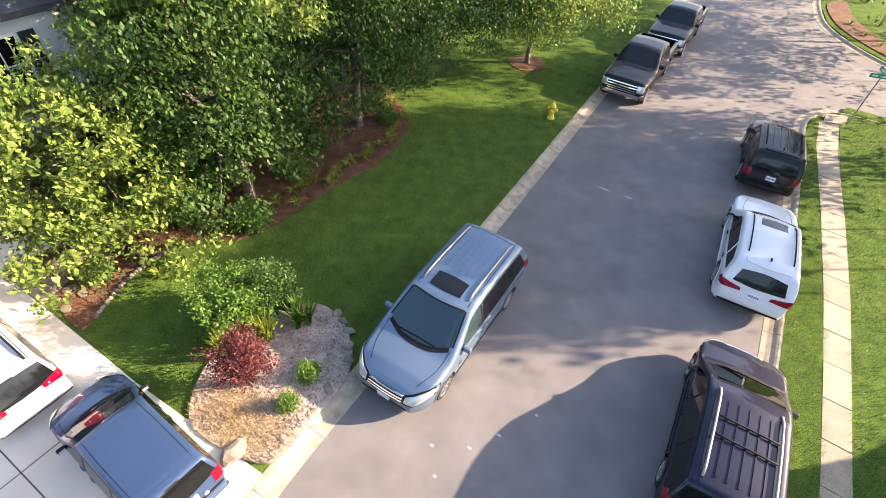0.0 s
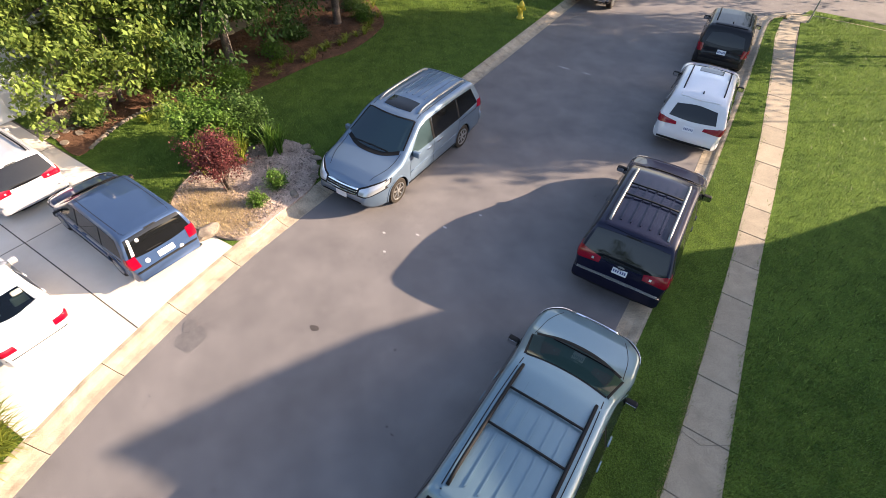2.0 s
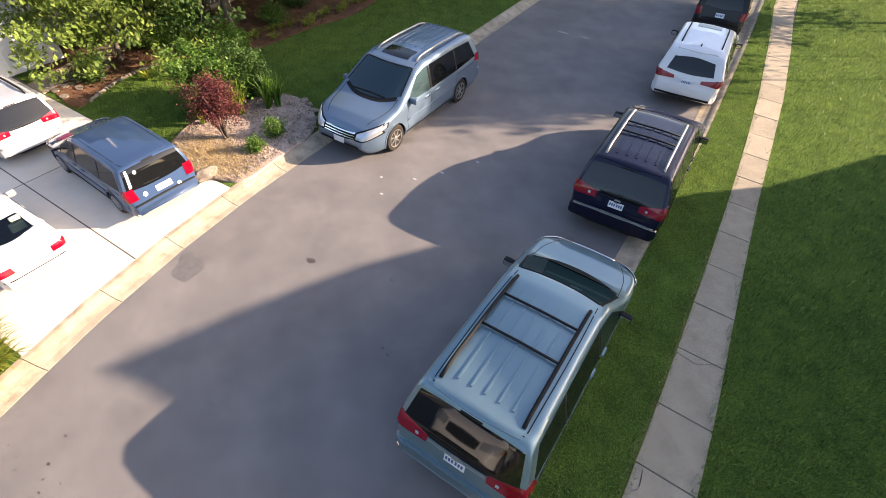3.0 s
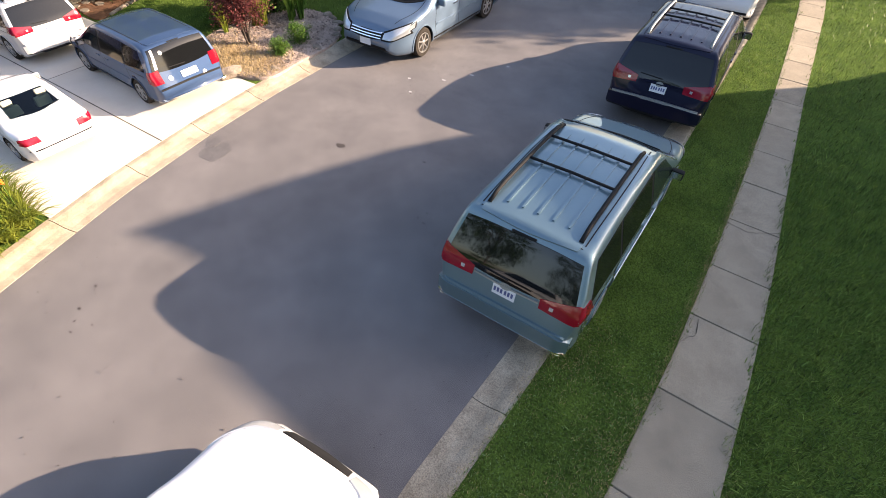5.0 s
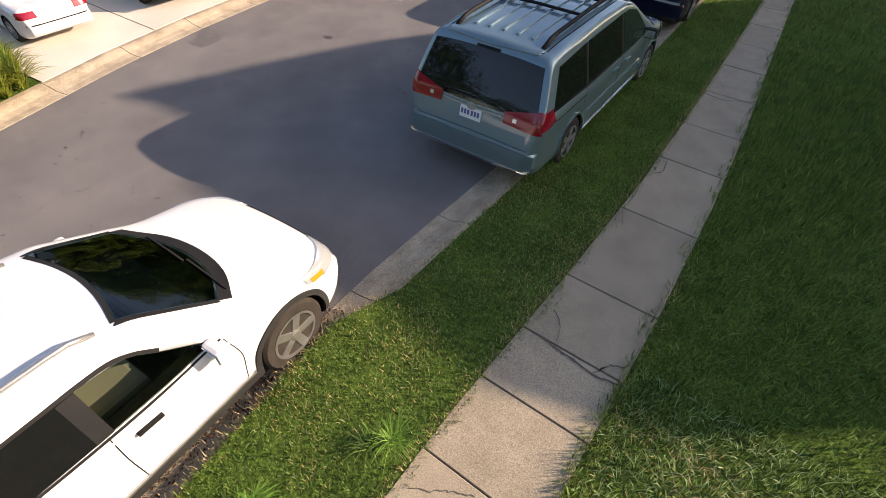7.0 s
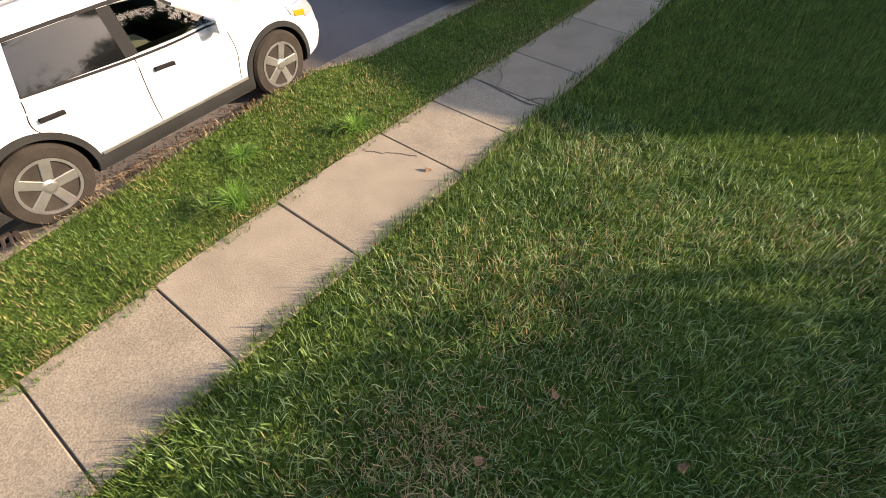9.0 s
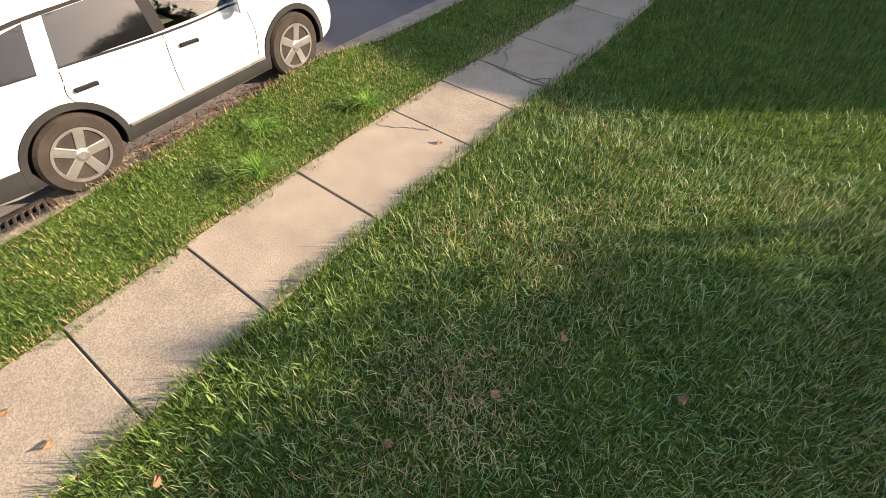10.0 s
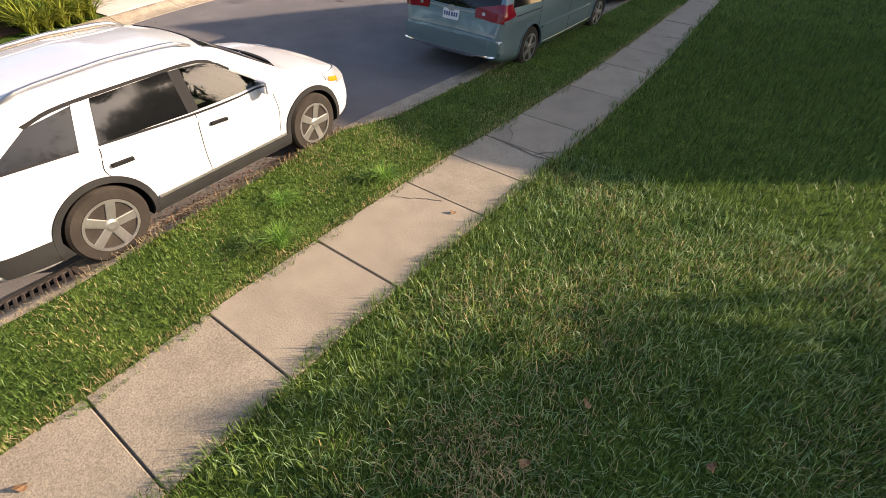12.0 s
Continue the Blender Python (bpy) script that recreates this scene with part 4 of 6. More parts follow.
    for points in ([(1.5, 0.3), (1.46, 0.65), (1.5, 1.03)], [(2.5, 0.3), (2.51, 0.7), (2.5, 1.0)], [(3.74, 0.66), (3.75, 0.85), (3.74, 1.02)]):
        car.seam(points)
    car.both("slide_track", "side", [(3.78, 0.93), (4.62, 0.95)], [(3.78, 0.945), (4.62, 0.965)], TRIM_BLACK, off=0.004, across=10, along=1)
    car.both("door_strip", "side", [(1.5, 0.58), (2.6, 0.58), (3.62, 0.58)], [(1.5, 0.62), (2.6, 0.62), (3.62, 0.62)], body, off=0.018, across=16, along=2)
    car.both("sill_strip", "side", [(1.4, 0.3), (2.6, 0.3), (3.6, 0.3)], [(1.4, 0.33), (2.6, 0.33), (3.6, 0.33)], CHROME if kind == "sienna" else TRIM_BLACK, off=0.014, across=16, along=1)
    for y in (2.2, 2.66):
        car.handle(y, 0.88, body if kind != "odyssey" else CHROME)
    car.mirrors(1.62, 1.08, TRIM_BLACK if kind in ("sienna", "caravan", "dark_sienna") else body)
    rail_paint = STEEL if kind in ("odyssey", "dark_sienna") else TRIM_BLACK
    if kind != "caravan":
        car.rail(0.6, 2.35, 4.5, 0.055, 0.028, rail_paint)
    car.patch("tailgate_seam", "top", [(-0.66, 4.575), (0, 4.61), (0.66, 4.575)], [(-0.66, 4.588), (0, 4.623), (0.66, 4.588)], TRIM_BLACK, off=0.003, across=16, along=1, thick=0.008)
    if "sienna" in kind and kind != "late_sienna":
        for y in (2.85, 3.5) if kind == "sienna" else (3.1, 3.55):
            car.crossbar(0.6, y, material=TRIM_BLACK)
        car.ribs((-0.4, -0.2, 0, 0.2, 0.4), 2.6, 4.4)
    if kind == "odyssey":
        car.ribs((-0.36, -0.18, 0, 0.18, 0.36), 2.95, 4.5)
        car.patch("sunroof", "top", [(-0.4, 2.3), (0, 2.27), (0.4, 2.3)], [(-0.4, 2.72), (0, 2.74), (0.4, 2.72)], GLASS, off=0.009, across=12, along=6, label="dark glass sunroof")
    for y in s["axles"]:
        car.arch(y, 0.03, body)
    car.wheels(rim_kind=5 if kind != "odyssey" else 7)
    car.cabin(1.62, 2)
    return car


def suv(name, label, at, turn, scale, colour, kind):
    """A crossover or sport-utility wagon."""
    s = dict(length=4.68, width=1.88, belt=1.06, tumble=0.3, tyre=0.36, axles=(0.9, 3.6), paint=colour, nose=0.7, nose_in=0.26, tail=0.4, tail_in=0.17,
             top=[(0, 0.55), (0.06, 0.74), (0.18, 0.88), (0.6, 1.0), (1.15, 1.08), (1.3, 1.12), (2.05, 1.58), (2.4, 1.66), (3.0, 1.68), (3.9, 1.62), (4.2, 1.55), (4.42, 1.3), (4.55, 1.05), (4.62, 0.85), (4.68, 0.6)],
             under=[(0, 0.42), (0.15, 0.27), (0.5, 0.24), (4.2, 0.25), (4.6, 0.34), (4.68, 0.42)])
    if kind == "durango":
        s.update(length=5.08, width=1.93, tyre=0.38, axles=(0.95, 3.98))
        s["top"] = [(0, 0.6), (0.05, 0.85), (0.2, 1.0), (0.7, 1.09), (1.3, 1.14), (1.45, 1.18), (2.1, 1.63), (2.4, 1.72), (3.2, 1.75), (4.4, 1.7), (4.68, 1.62), (4.85, 1.28), (4.96, 1.05), (5.02, 0.85), (5.08, 0.6)]
        s["under"] = [(0, 0.42), (0.15, 0.27), (0.5, 0.24), (4.6, 0.25), (5.0, 0.34), (5.08, 0.42)]
    if kind == "boxy":
        s.update(length=4.5, width=1.84, tyre=0.37, axles=(0.85, 3.5), tumble=0.24)
        s["top"] = [(0, 0.65), (0.05, 0.9), (0.2, 1.0), (0.7, 1.06), (1.2, 1.1), (1.3, 1.14), (1.8, 1.6), (2.1, 1.7), (2.8, 1.72), (4.0, 1.69), (4.2, 1.62), (4.32, 1.3), (4.4, 1.05), (4.45, 0.85), (4.5, 0.62)]
        s["under"] = [(0, 0.45), (0.15, 0.3), (0.5, 0.27), (4.1, 0.28), (4.42, 0.36), (4.5, 0.45)]
    if kind == "sorento":
        s.update(tyre=0.378, tumble=0.36)
        s["top"] = [(0, 0.55), (0.06, 0.74), (0.18, 0.88), (0.55, 1.0), (1.0, 1.08), (1.14, 1.12), (1.88, 1.53), (2.25, 1.605), (2.9, 1.62), (3.8, 1.56), (4.15, 1.48), (4.42, 1.26), (4.55, 1.05), (4.62, 0.85), (4.68, 0.6)]
    car = Car(name, s, at, turn, scale, label, "suv")
    body = s["paint"]
    L = s["length"]
    dy = 0.1 if kind == "durango" else -0.15
    rear = L - 4.68
    low = 0.045 if kind == "sorento" else 0.0
    car.patch("windscreen", "top", [(-0.72, 1.48 + dy), (-0.4, 1.3 + dy), (0, 1.24 + dy), (0.4, 1.3 + dy), (0.72, 1.48 + dy)], [(-0.57, 2.1 + dy), (-0.3, 2.03 + dy), (0, 2.0 + dy), (0.3, 2.03 + dy), (0.57, 2.1 + dy)], SCREEN, off=0.008, across=20, along=12, label="dark windscreen")
    car.patch("cowl", "top", [(-0.75, 1.38 + dy), (-0.4, 1.19 + dy), (0, 1.13 + dy), (0.4, 1.19 + dy), (0.75, 1.38 + dy)], [(-0.73, 1.48 + dy), (-0.4, 1.3 + dy), (0, 1.235 + dy), (0.4, 1.3 + dy), (0.73, 1.48 + dy)], TRIM_BLACK, off=0.007, across=20, along=3, label="black cowl panel")
    car.surround([(-0.72, 1.48 + dy), (0.72, 1.48 + dy)], [(-0.57, 2.1 + dy), (-0.3, 2.03 + dy), (0, 2.0 + dy), (0.3, 2.03 + dy), (0.57, 2.1 + dy)])
    if kind != "sorento":
        car.both("hood_seam", "top", [(0.74, 1.38 + dy), (0.7, 0.85), (0.58, 0.4)], [(0.752, 1.38 + dy), (0.712, 0.85), (0.592, 0.4)], TRIM_BLACK, off=0.003, across=16, along=1, thick=0.008)
    for x in (-0.35, 0.2):
        car.patch("wiper", "top", [(x - 0.28, 1.335 + dy), (x + 0.26, 1.3 + dy)], [(x - 0.28, 1.355 + dy), (x + 0.26, 1.32 + dy)], TRIM_BLACK, off=0.022, across=8, along=1, thick=0.004)
    mid = 2.42 if kind == "sorento" else 2.5 + dy + rear * 0.25
    car.both("side_window", "side", [(1.72 + dy, 1.12), (2.1 + dy, 1.1), (mid, 1.1)], [(2.06 + dy, 1.38 - low), (2.25 + dy, 1.5 - low), (mid, 1.535 - low)], CLEAR, label="clear front side window")
    car.both("side_window", "side", [(mid + 0.1, 1.1), (mid + 0.98 + rear * 0.4, 1.13)], [(mid + 0.1, 1.535 - low), (mid + 0.85 + rear * 0.4, 1.52 - low)], SIDE_GLASS if kind == "sorento" else GLASS, label="tinted side window with sky in it")
    q = mid + 1.05 + rear * 0.4
    if kind == "sorento":
        car.both("side_window", "side", [(q + 0.1, 1.14), (L - 0.46, 1.19)], [(q - 0.04, 1.465), (L - 0.86, 1.41)], GLASS, label="dark tinted quarter window")
        car.both("window_trim", "side", [(1.905, 1.335), (2.1, 1.455), (mid, 1.49), (q, 1.47), (L - 0.86, 1.41)], [(1.89, 1.355), (2.09, 1.48), (mid, 1.515), (q, 1.495), (L - 0.84, 1.435)], TRIM_BLACK, off=0.006, across=20, along=1)
        car.both("window_pillar", "side", [(q - 0.06, 1.12), (q + 0.1, 1.13)], [(q - 0.12, 1.475), (q - 0.04, 1.475)], body, off=0.01, across=2, along=6)
    else:
        car.both("side_window", "side", [(q + 0.02, 1.135), (L - 0.42, 1.21)], [(q - 0.07, 1.515), (L - 0.66, 1.44)], GLASS, label="dark tinted quarter window")
        car.both("window_pillar", "side", [(q - 0.07, 1.12), (q + 0.02, 1.12)], [(q - 0.16, 1.52), (q - 0.08, 1.52)], body, off=0.01, across=2, along=6)
    car.both("window_trim", "side", [(1.68 + dy, 1.085), (mid, 1.065), (L - 0.4, 1.17)], [(1.68 + dy, 1.1), (mid, 1.085), (L - 0.4, 1.19)], TRIM_BLACK, off=0.005, across=20, along=1)
    car.both("window_pillar", "side", [(mid - 0.01, 1.1), (mid + 0.11, 1.1)], [(mid - 0.01, 1.53 - low), (mid + 0.11, 1.53 - low)], TRIM_BLACK, off=0.009, across=2, along=6)
    car.patch("rear_window", "rear", [(-0.68, 1.12), (0, 1.08), (0.68, 1.12)], [(-0.58, 1.46 - low), (0, 1.52 - low), (0.58, 1.46 - low)], GLASS, off=0.008, across=18, along=8, label="dark tinted rear window")
    car.patch("rear_spoiler", "top", [(-0.58, L - 0.62), (0, L - 0.6), (0.58, L - 0.62)], [(-0.56, L - 0.46), (0, L - 0.42), (0.56, L - 0.46)], body, off=0.022, across=14, along=4)
    lamp = [(0.38, 0.9), (0.95, 0.86)], [(0.4, 0.98), (0.9, 1.06)]
    if kind == "boxy":
        lamp = [(0.7, 0.78), (0.93, 0.78)], [(0.7, 1.05), (0.9, 1.05)]
    car.both("tail_lamp", "rear", *lamp, LAMP_RED, off=0.014, label="red tail lamp")
    car.both("tail_lamp", "side", [(L - 0.34, 0.92), (L - 0.06, 0.88)], [(L - 0.28, 1.08), (L - 0.14, 1.06)], LAMP_RED, off=0.01, label="red tail lamp")
    car.number_plate("rear", 0.78, marks=kind != "sorento")
    car.patch("rear_bumper", "rear", [(-0.8, 0.42), (0, 0.4), (0.8, 0.42)], [(-0.8, 0.48 if kind == "durango" else 0.56), (0, 0.47 if kind == "durango" else 0.56), (0.8, 0.48 if kind == "durango" else 0.56)], CLADDING if kind != "durango" else TRIM_BLACK, off=0.012, across=18, along=3, label="dark rear bumper")
    car.both("headlamp", "front", [(0.48, 0.72), (0.9, 0.76)], [(0.48, 0.85), (0.9, 0.93)], LAMP_CLEAR, off=0.012, label="clear headlamp")
    car.both("headlamp", "side", [(0.2, 0.76), (0.62, 0.86)], [(0.28, 0.9), (0.66, 0.95)], LAMP_CLEAR, off=0.01, label="clear headlamp")
    car.both("turn_lamp", "side", [(0.4, 0.79), (0.56, 0.83)], [(0.4, 0.85), (0.58, 0.89)], LAMP_AMBER, off=0.014, across=4, along=3, label="amber turn lamp")
    car.patch("grille", "front", [(-0.4, 0.66), (0, 0.64), (0.4, 0.66)], [(-0.44, 0.82), (0, 0.84), (0.44, 0.82)], TRIM_BLACK, off=0.01, across=14, along=4)
    car.patch("front_intake", "front", [(-0.6, 0.38), (0, 0.36), (0.6, 0.38)], [(-0.58, 0.5), (0, 0.5), (0.58, 0.5)], TRIM_BLACK, off=0.01, across=14, along=3)
    front, back = s["axles"]
    clad = CLADDING if kind != "durango" else body
    for y in s["axles"]:
        car.arch(y, 0.06, clad)
    car.both("sill_cladding", "side", [(front + 0.48, 0.27), (2.4, 0.27), (back - 0.48, 0.27)], [(front + 0.46, 0.42), (2.4, 0.42), (back - 0.46, 0.42)], clad, off=0.016, across=16, along=3, label="dark grey sill cladding")
    car.both("sill_strip", "side", [(front + 0.5, 0.425), (2.4, 0.425), (back - 0.5, 0.425)], [(front + 0.5, 0.45), (2.4, 0.45), (back - 0.5, 0.45)], ALLOY if kind == "sorento" else clad, off=0.022, across=16, along=1)
    car.both("bumper_corner", "side", [(back + 0.36, 0.26), (L - 0.2, 0.34)], [(back + 0.44, 0.5), (L - 0.12, 0.54)], clad, off=0.012, across=6, along=3)
    for points in ([(1.62 + dy, 0.45), (1.58 + dy, 0.75), (1.66 + dy, 1.08)], [(mid + 0.04, 0.45), (mid + 0.05, 0.75), (mid + 0.04, 1.09)], [(back - 0.42, 0.62), (back - 0.16, 0.86), (q - 0.06, 1.1)]):
        car.seam(points)
    for y in (mid - 0.28, q - 0.28):
        car.handle(y, 0.9, TRIM_BLACK)
    car.mirrors(1.78 + dy, 1.12, body if kind == "sorento" else TRIM_BLACK)
    car.rail(0.58, 2.25 + dy, L - 0.85, 0.045, 0.02, ALLOY if kind == "sorento" else TRIM_BLACK)
    if kind == "durango":
        car.patch("sunroof", "top", [(-0.36, 2.45), (0, 2.42), (0.36, 2.45)], [(-0.36, 2.8), (0, 2.82), (0.36, 2.8)], GLASS, off=0.009, across=10, along=5, label="dark glass sunroof")
    if kind == "boxy":
        car.ribs((-0.35, -0.12, 0.12, 0.35), 2.1, 3.9)
    part("antenna", block((0.04, 0.12, 0.05), (0, L / 2 - 0.75, car.land("top", 0, L - 0.75, 0, 1).z + 0.02), 0.012), TRIM_BLACK, car.thing)
    car.wheels()
    car.cabin(1.72 + dy, 2)
    return car


def sedan(name, label, at, turn, scale, colour):
    s = dict(length=4.45, width=1.7, belt=0.88, tumble=0.36, tyre=0.3, axles=(0.85, 3.47), paint=colour, nose=0.7, nose_in=0.25, tail=0.45, tail_in=0.16,
             top=[(0, 0.45), (0.05, 0.6), (0.25, 0.72), (1.15, 0.86), (1.3, 0.9), (2.0, 1.28), (2.3, 1.36), (2.9, 1.37), (3.2, 1.31), (3.75, 0.99), (3.9, 0.95), (4.3, 0.92), (4.38, 0.8), (4.45, 0.5)],
             under=[(0, 0.35), (0.15, 0.2), (0.5, 0.17), (4.0, 0.19), (4.4, 0.28), (4.45, 0.36)])
    car = Car(name, s, at, turn, scale, label, "car")
    car.patch("windscreen", "top", [(-0.62, 1.4), (0, 1.24), (0.62, 1.4)], [(-0.48, 2.0), (0, 1.94), (0.48, 2.0)], SCREEN, off=0.008, across=14, along=8)
    car.patch("rear_window", "top", [(-0.5, 3.14), (0, 3.18), (0.5, 3.14)], [(-0.56, 3.62), (0, 3.72), (0.56, 3.62)], SCREEN, off=0.008, across=14, along=8, label="sloping rear window")
    car.both("side_window", "side", [(1.5, 0.92), (2.3, 0.9)], [(1.98, 1.22), (2.34, 1.29)], CLEAR)
    car.both("side_window", "side", [(2.4, 0.9), (3.3, 0.93)], [(2.42, 1.29), (3.05, 1.25)], CLEAR)
    car.both("tail_lamp", "rear", [(0.44, 0.7), (0.83, 0.7)], [(0.46, 0.84), (0.8, 0.85)], LAMP_RED, off=0.014, label="red tail lamp")
    car.both("tail_lamp", "side", [(4.22, 0.7), (4.42, 0.7)], [(4.2, 0.84), (4.36, 0.84)], LAMP_RED, off=0.01, label="red tail lamp")
    car.number_plate("rear", 0.66, marks=False)
    car.patch("rear_bumper_strip", "rear", [(-0.76, 0.54), (0, 0.54), (0.76, 0.54)], [(-0.76, 0.565), (0, 0.565), (0.76, 0.565)], TRIM_BLACK, off=0.01, across=14, along=1)
    car.both("headlamp", "front", [(0.4, 0.56), (0.8, 0.58)], [(0.4, 0.66), (0.8, 0.7)], LAMP_CLEAR, off=0.012)
    car.patch("grille", "front", [(-0.34, 0.52), (0.34, 0.52)], [(-0.34, 0.6), (0.34, 0.6)], TRIM_BLACK, off=0.01, across=10, along=2)
    car.seam([(1.4, 0.3), (1.38, 0.6), (1.44, 0.9)])
    car.seam([(2.36, 0.3), (2.37, 0.6), (2.36, 0.9)])
    car.seam([(3.2, 0.55), (3.36, 0.75), (3.34, 0.92)])
    car.handle(2.05, 0.76, s["paint"])
    car.handle(3.02, 0.78, s["paint"])
    car.mirrors(1.6, 0.96, s["paint"])
    car.wheels(rim_kind=7)
    car.cabin(1.6, 2, 0.75)
    return car


def pickup(name, label, at, turn, scale, colour):
    s = dict(length=5.85, width=2.0, belt=1.2, tumble=0.3, tyre=0.4, axles=(0.98, 4.66), paint=colour, nose=0.45, nose_in=0.16, tail=0.2, tail_in=0.06,
             top=[(0, 0.8), (0.04, 1.05), (0.15, 1.17), (0.8, 1.23), (1.55, 1.28), (1.7, 1.33), (2.25, 1.82), (2.5, 1.9), (3.3, 1.91), (3.85, 1.86), (4.02, 1.4), (4.1, 1.36), (5.7, 1.36), (5.8, 1.3), (5.85, 0.9)],
             under=[(0, 0.55), (0.1, 0.4), (0.5, 0.36), (5.4, 0.42), (5.8, 0.5), (5.85, 0.6)], bed=(4.15, 5.7, 0.85))
    car = Car(name, s, at, turn, scale, label, "pickup truck")
    car.patch("windscreen", "top", [(-0.76, 1.78), (0, 1.6), (0.76, 1.78)], [(-0.6, 2.26), (0, 2.2), (0.6, 2.26)], SCREEN, off=0.008, across=14, along=8)
    car.both("side_window", "side", [(1.95, 1.26), (2.85, 1.25)], [(2.3, 1.66), (2.86, 1.74)], GLASS)
    car.both("side_window", "side", [(2.95, 1.25), (3.8, 1.25)], [(2.95, 1.74), (3.72, 1.7)], GLASS)
    car.patch("rear_window", "rear", [(-0.7, 1.42), (0.7, 1.42)], [(-0.6, 1.75), (0.6, 1.75)], GLASS, off=0.008, across=8, along=5)
    grille = car.patch("grille", "front", [(-0.62, 0.72), (0.62, 0.72)], [(-0.62, 1.04), (0.62, 1.04)], TRIM_BLACK, off=0.012, across=12, along=5, label="black grille in a chrome frame")
    for z in (0.73, 0.82, 0.92, 1.02):
        car.patch("grille_bar", "front", [(-0.64, z - 0.016), (0.64, z - 0.016)], [(-0.64, z + 0.02), (0.64, z + 0.02)], CHROME, off=0.03, across=12, along=1, parent=grille)
    car.both("headlamp", "front", [(0.66, 0.78), (0.95, 0.78)], [(0.66, 1.06), (0.94, 1.06)], LAMP_CLEAR, off=0.014)
    car.patch("front_bumper", "front", [(-0.94, 0.5), (0, 0.48), (0.94, 0.5)], [(-0.94, 0.66), (0, 0.66), (0.94, 0.66)], CHROME, off=0.03, across=14, along=3, label="chrome bumper")
    car.both("tail_lamp", "rear", [(0.82, 0.85), (0.98, 0.85)], [(0.82, 1.28), (0.98, 1.28)], LAMP_RED, off=0.012)
    car.seam([(1.85, 0.5), (1.82, 0.9), (1.9, 1.24)])
    car.seam([(2.9, 0.5), (2.91, 0.9), (2.9, 1.24)])
    car.seam([(3.86, 0.5), (3.88, 0.9), (3.86, 1.24)])
    car.handle(2.6, 1.08, CHROME)
    car.handle(3.6, 1.08, CHROME)
    car.mirrors(2.05, 1.32, TRIM_BLACK)
    for y in s["axles"]:
        car.arch(y, 0.05, s["paint"])
    car.wheels(rim_kind=6)
    return car


BLUE_GREY = paint("blue-grey metallic paint", (0.125, 0.18, 0.25), 0.6)
TEAL = paint("pale teal metallic paint", (0.14, 0.215, 0.25), 0.75)
# blue part of this black stands for sky mirrored in the van
NIGHT = paint("near-black paint, sky reflection in colour", (0.006, 0.007, 0.022), 0.3, coat=0.55)
WHITE = paint("white paint", (0.58, 0.58, 0.59))
COAL = paint("charcoal metallic paint", (0.01, 0.01, 0.012), 0.2, coat=0.4)
BLUE = paint("steel blue metallic paint", (0.032, 0.06, 0.125), 0.35)
SILVER = paint("silver metallic paint", (0.5, 0.5, 0.5), 0.5)
NAVY = paint("navy paint", (0.02, 0.025, 0.08), 0.3)

suv("crossover", "white crossover with dark cladding parked at the kerb", (2.73, -7.56, 0), 182.8, 0.915, WHITE, "sorento")
minivan("minivan", "pale teal minivan with black roof bars at the kerb", (3.24, -0.45, 0), 179, 0.98, TEAL, "sienna")
minivan("minivan", "near-black minivan with chrome roof rails at the kerb", (3.18, 5.7, 0), 181, 0.97, NIGHT, "dark_sienna")
suv("suv", "white suv with black roof rails at the kerb", (2.95, 12.35, 0), 183, 0.95, WHITE, "durango")
suv("suv", "charcoal boxy suv parked near the corner", (2.66, 18.45, 0), 184, 0.97, COAL, "boxy")
minivan("minivan", "blue-grey minivan with sunroof beside the west kerb", (-3.4, 4.97, 0), 0, 1.03, BLUE_GREY, "odyssey")
pickup("pickup_truck", "black pickup truck with chrome grille at the kerb", (-3.66, 22.75, 0), 0, 1.0, COAL)
pickup("pickup_truck", "dark pickup truck parked behind another truck", (-3.5, 29.6, 0), 0, 1.0, COAL)
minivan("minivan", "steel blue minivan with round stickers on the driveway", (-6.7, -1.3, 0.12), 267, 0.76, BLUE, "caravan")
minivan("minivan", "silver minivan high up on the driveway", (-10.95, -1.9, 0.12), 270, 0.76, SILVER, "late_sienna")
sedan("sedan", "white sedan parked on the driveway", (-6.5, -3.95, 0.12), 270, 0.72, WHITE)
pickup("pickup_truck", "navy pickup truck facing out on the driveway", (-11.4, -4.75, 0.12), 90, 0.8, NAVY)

# ---- street furniture ----
def hydrant(at):
    thing = base("fire_hydrant", pose(*at), "yellow fire hydrant standing on the lawn", "hydrant")
    part("barrel", lathe([(0.15, -0.05), (0.16, 0.03), (0.16, 0.06), (0.11, 0.08), (0.1, 0.5), (0.13, 0.52), (0.13, 0.56), (0.115, 0.6), (0.08, 0.68), (0.03, 0.72)], 20), HYDRANT, thing, smooth=True)
    part("bonnet_nut", lathe([(0.03, 0.71), (0.03, 0.77), (0.02, 0.78)], 6), HYDRANT, thing)
    for side in (-1, 1):
        part("outlet_cap", lathe([(0.05, side * 0.09), (0.05, side * 0.16), (0.065, side * 0.165), (0.065, side * 0.2), (0.03, side * 0.22)], 14, "x", None, (0, 0, 0.43)), HYDRANT, thing)
    nozzle = lathe([(0.07, 0.09), (0.07, 0.16), (0.085, 0.165), (0.085, 0.2), (0.03, 0.22)], 14, "x", None, (0, 0, 0.38))
    bmesh.ops.rotate(nozzle, cent=(0, 0, 0.38), matrix=Matrix.Rotation(radians(-90), 3, "Z"), verts=nozzle.verts)
    part("pumper_nozzle", nozzle, HYDRANT, thing)


hydrant((-5.5, 16.6, LAWN))


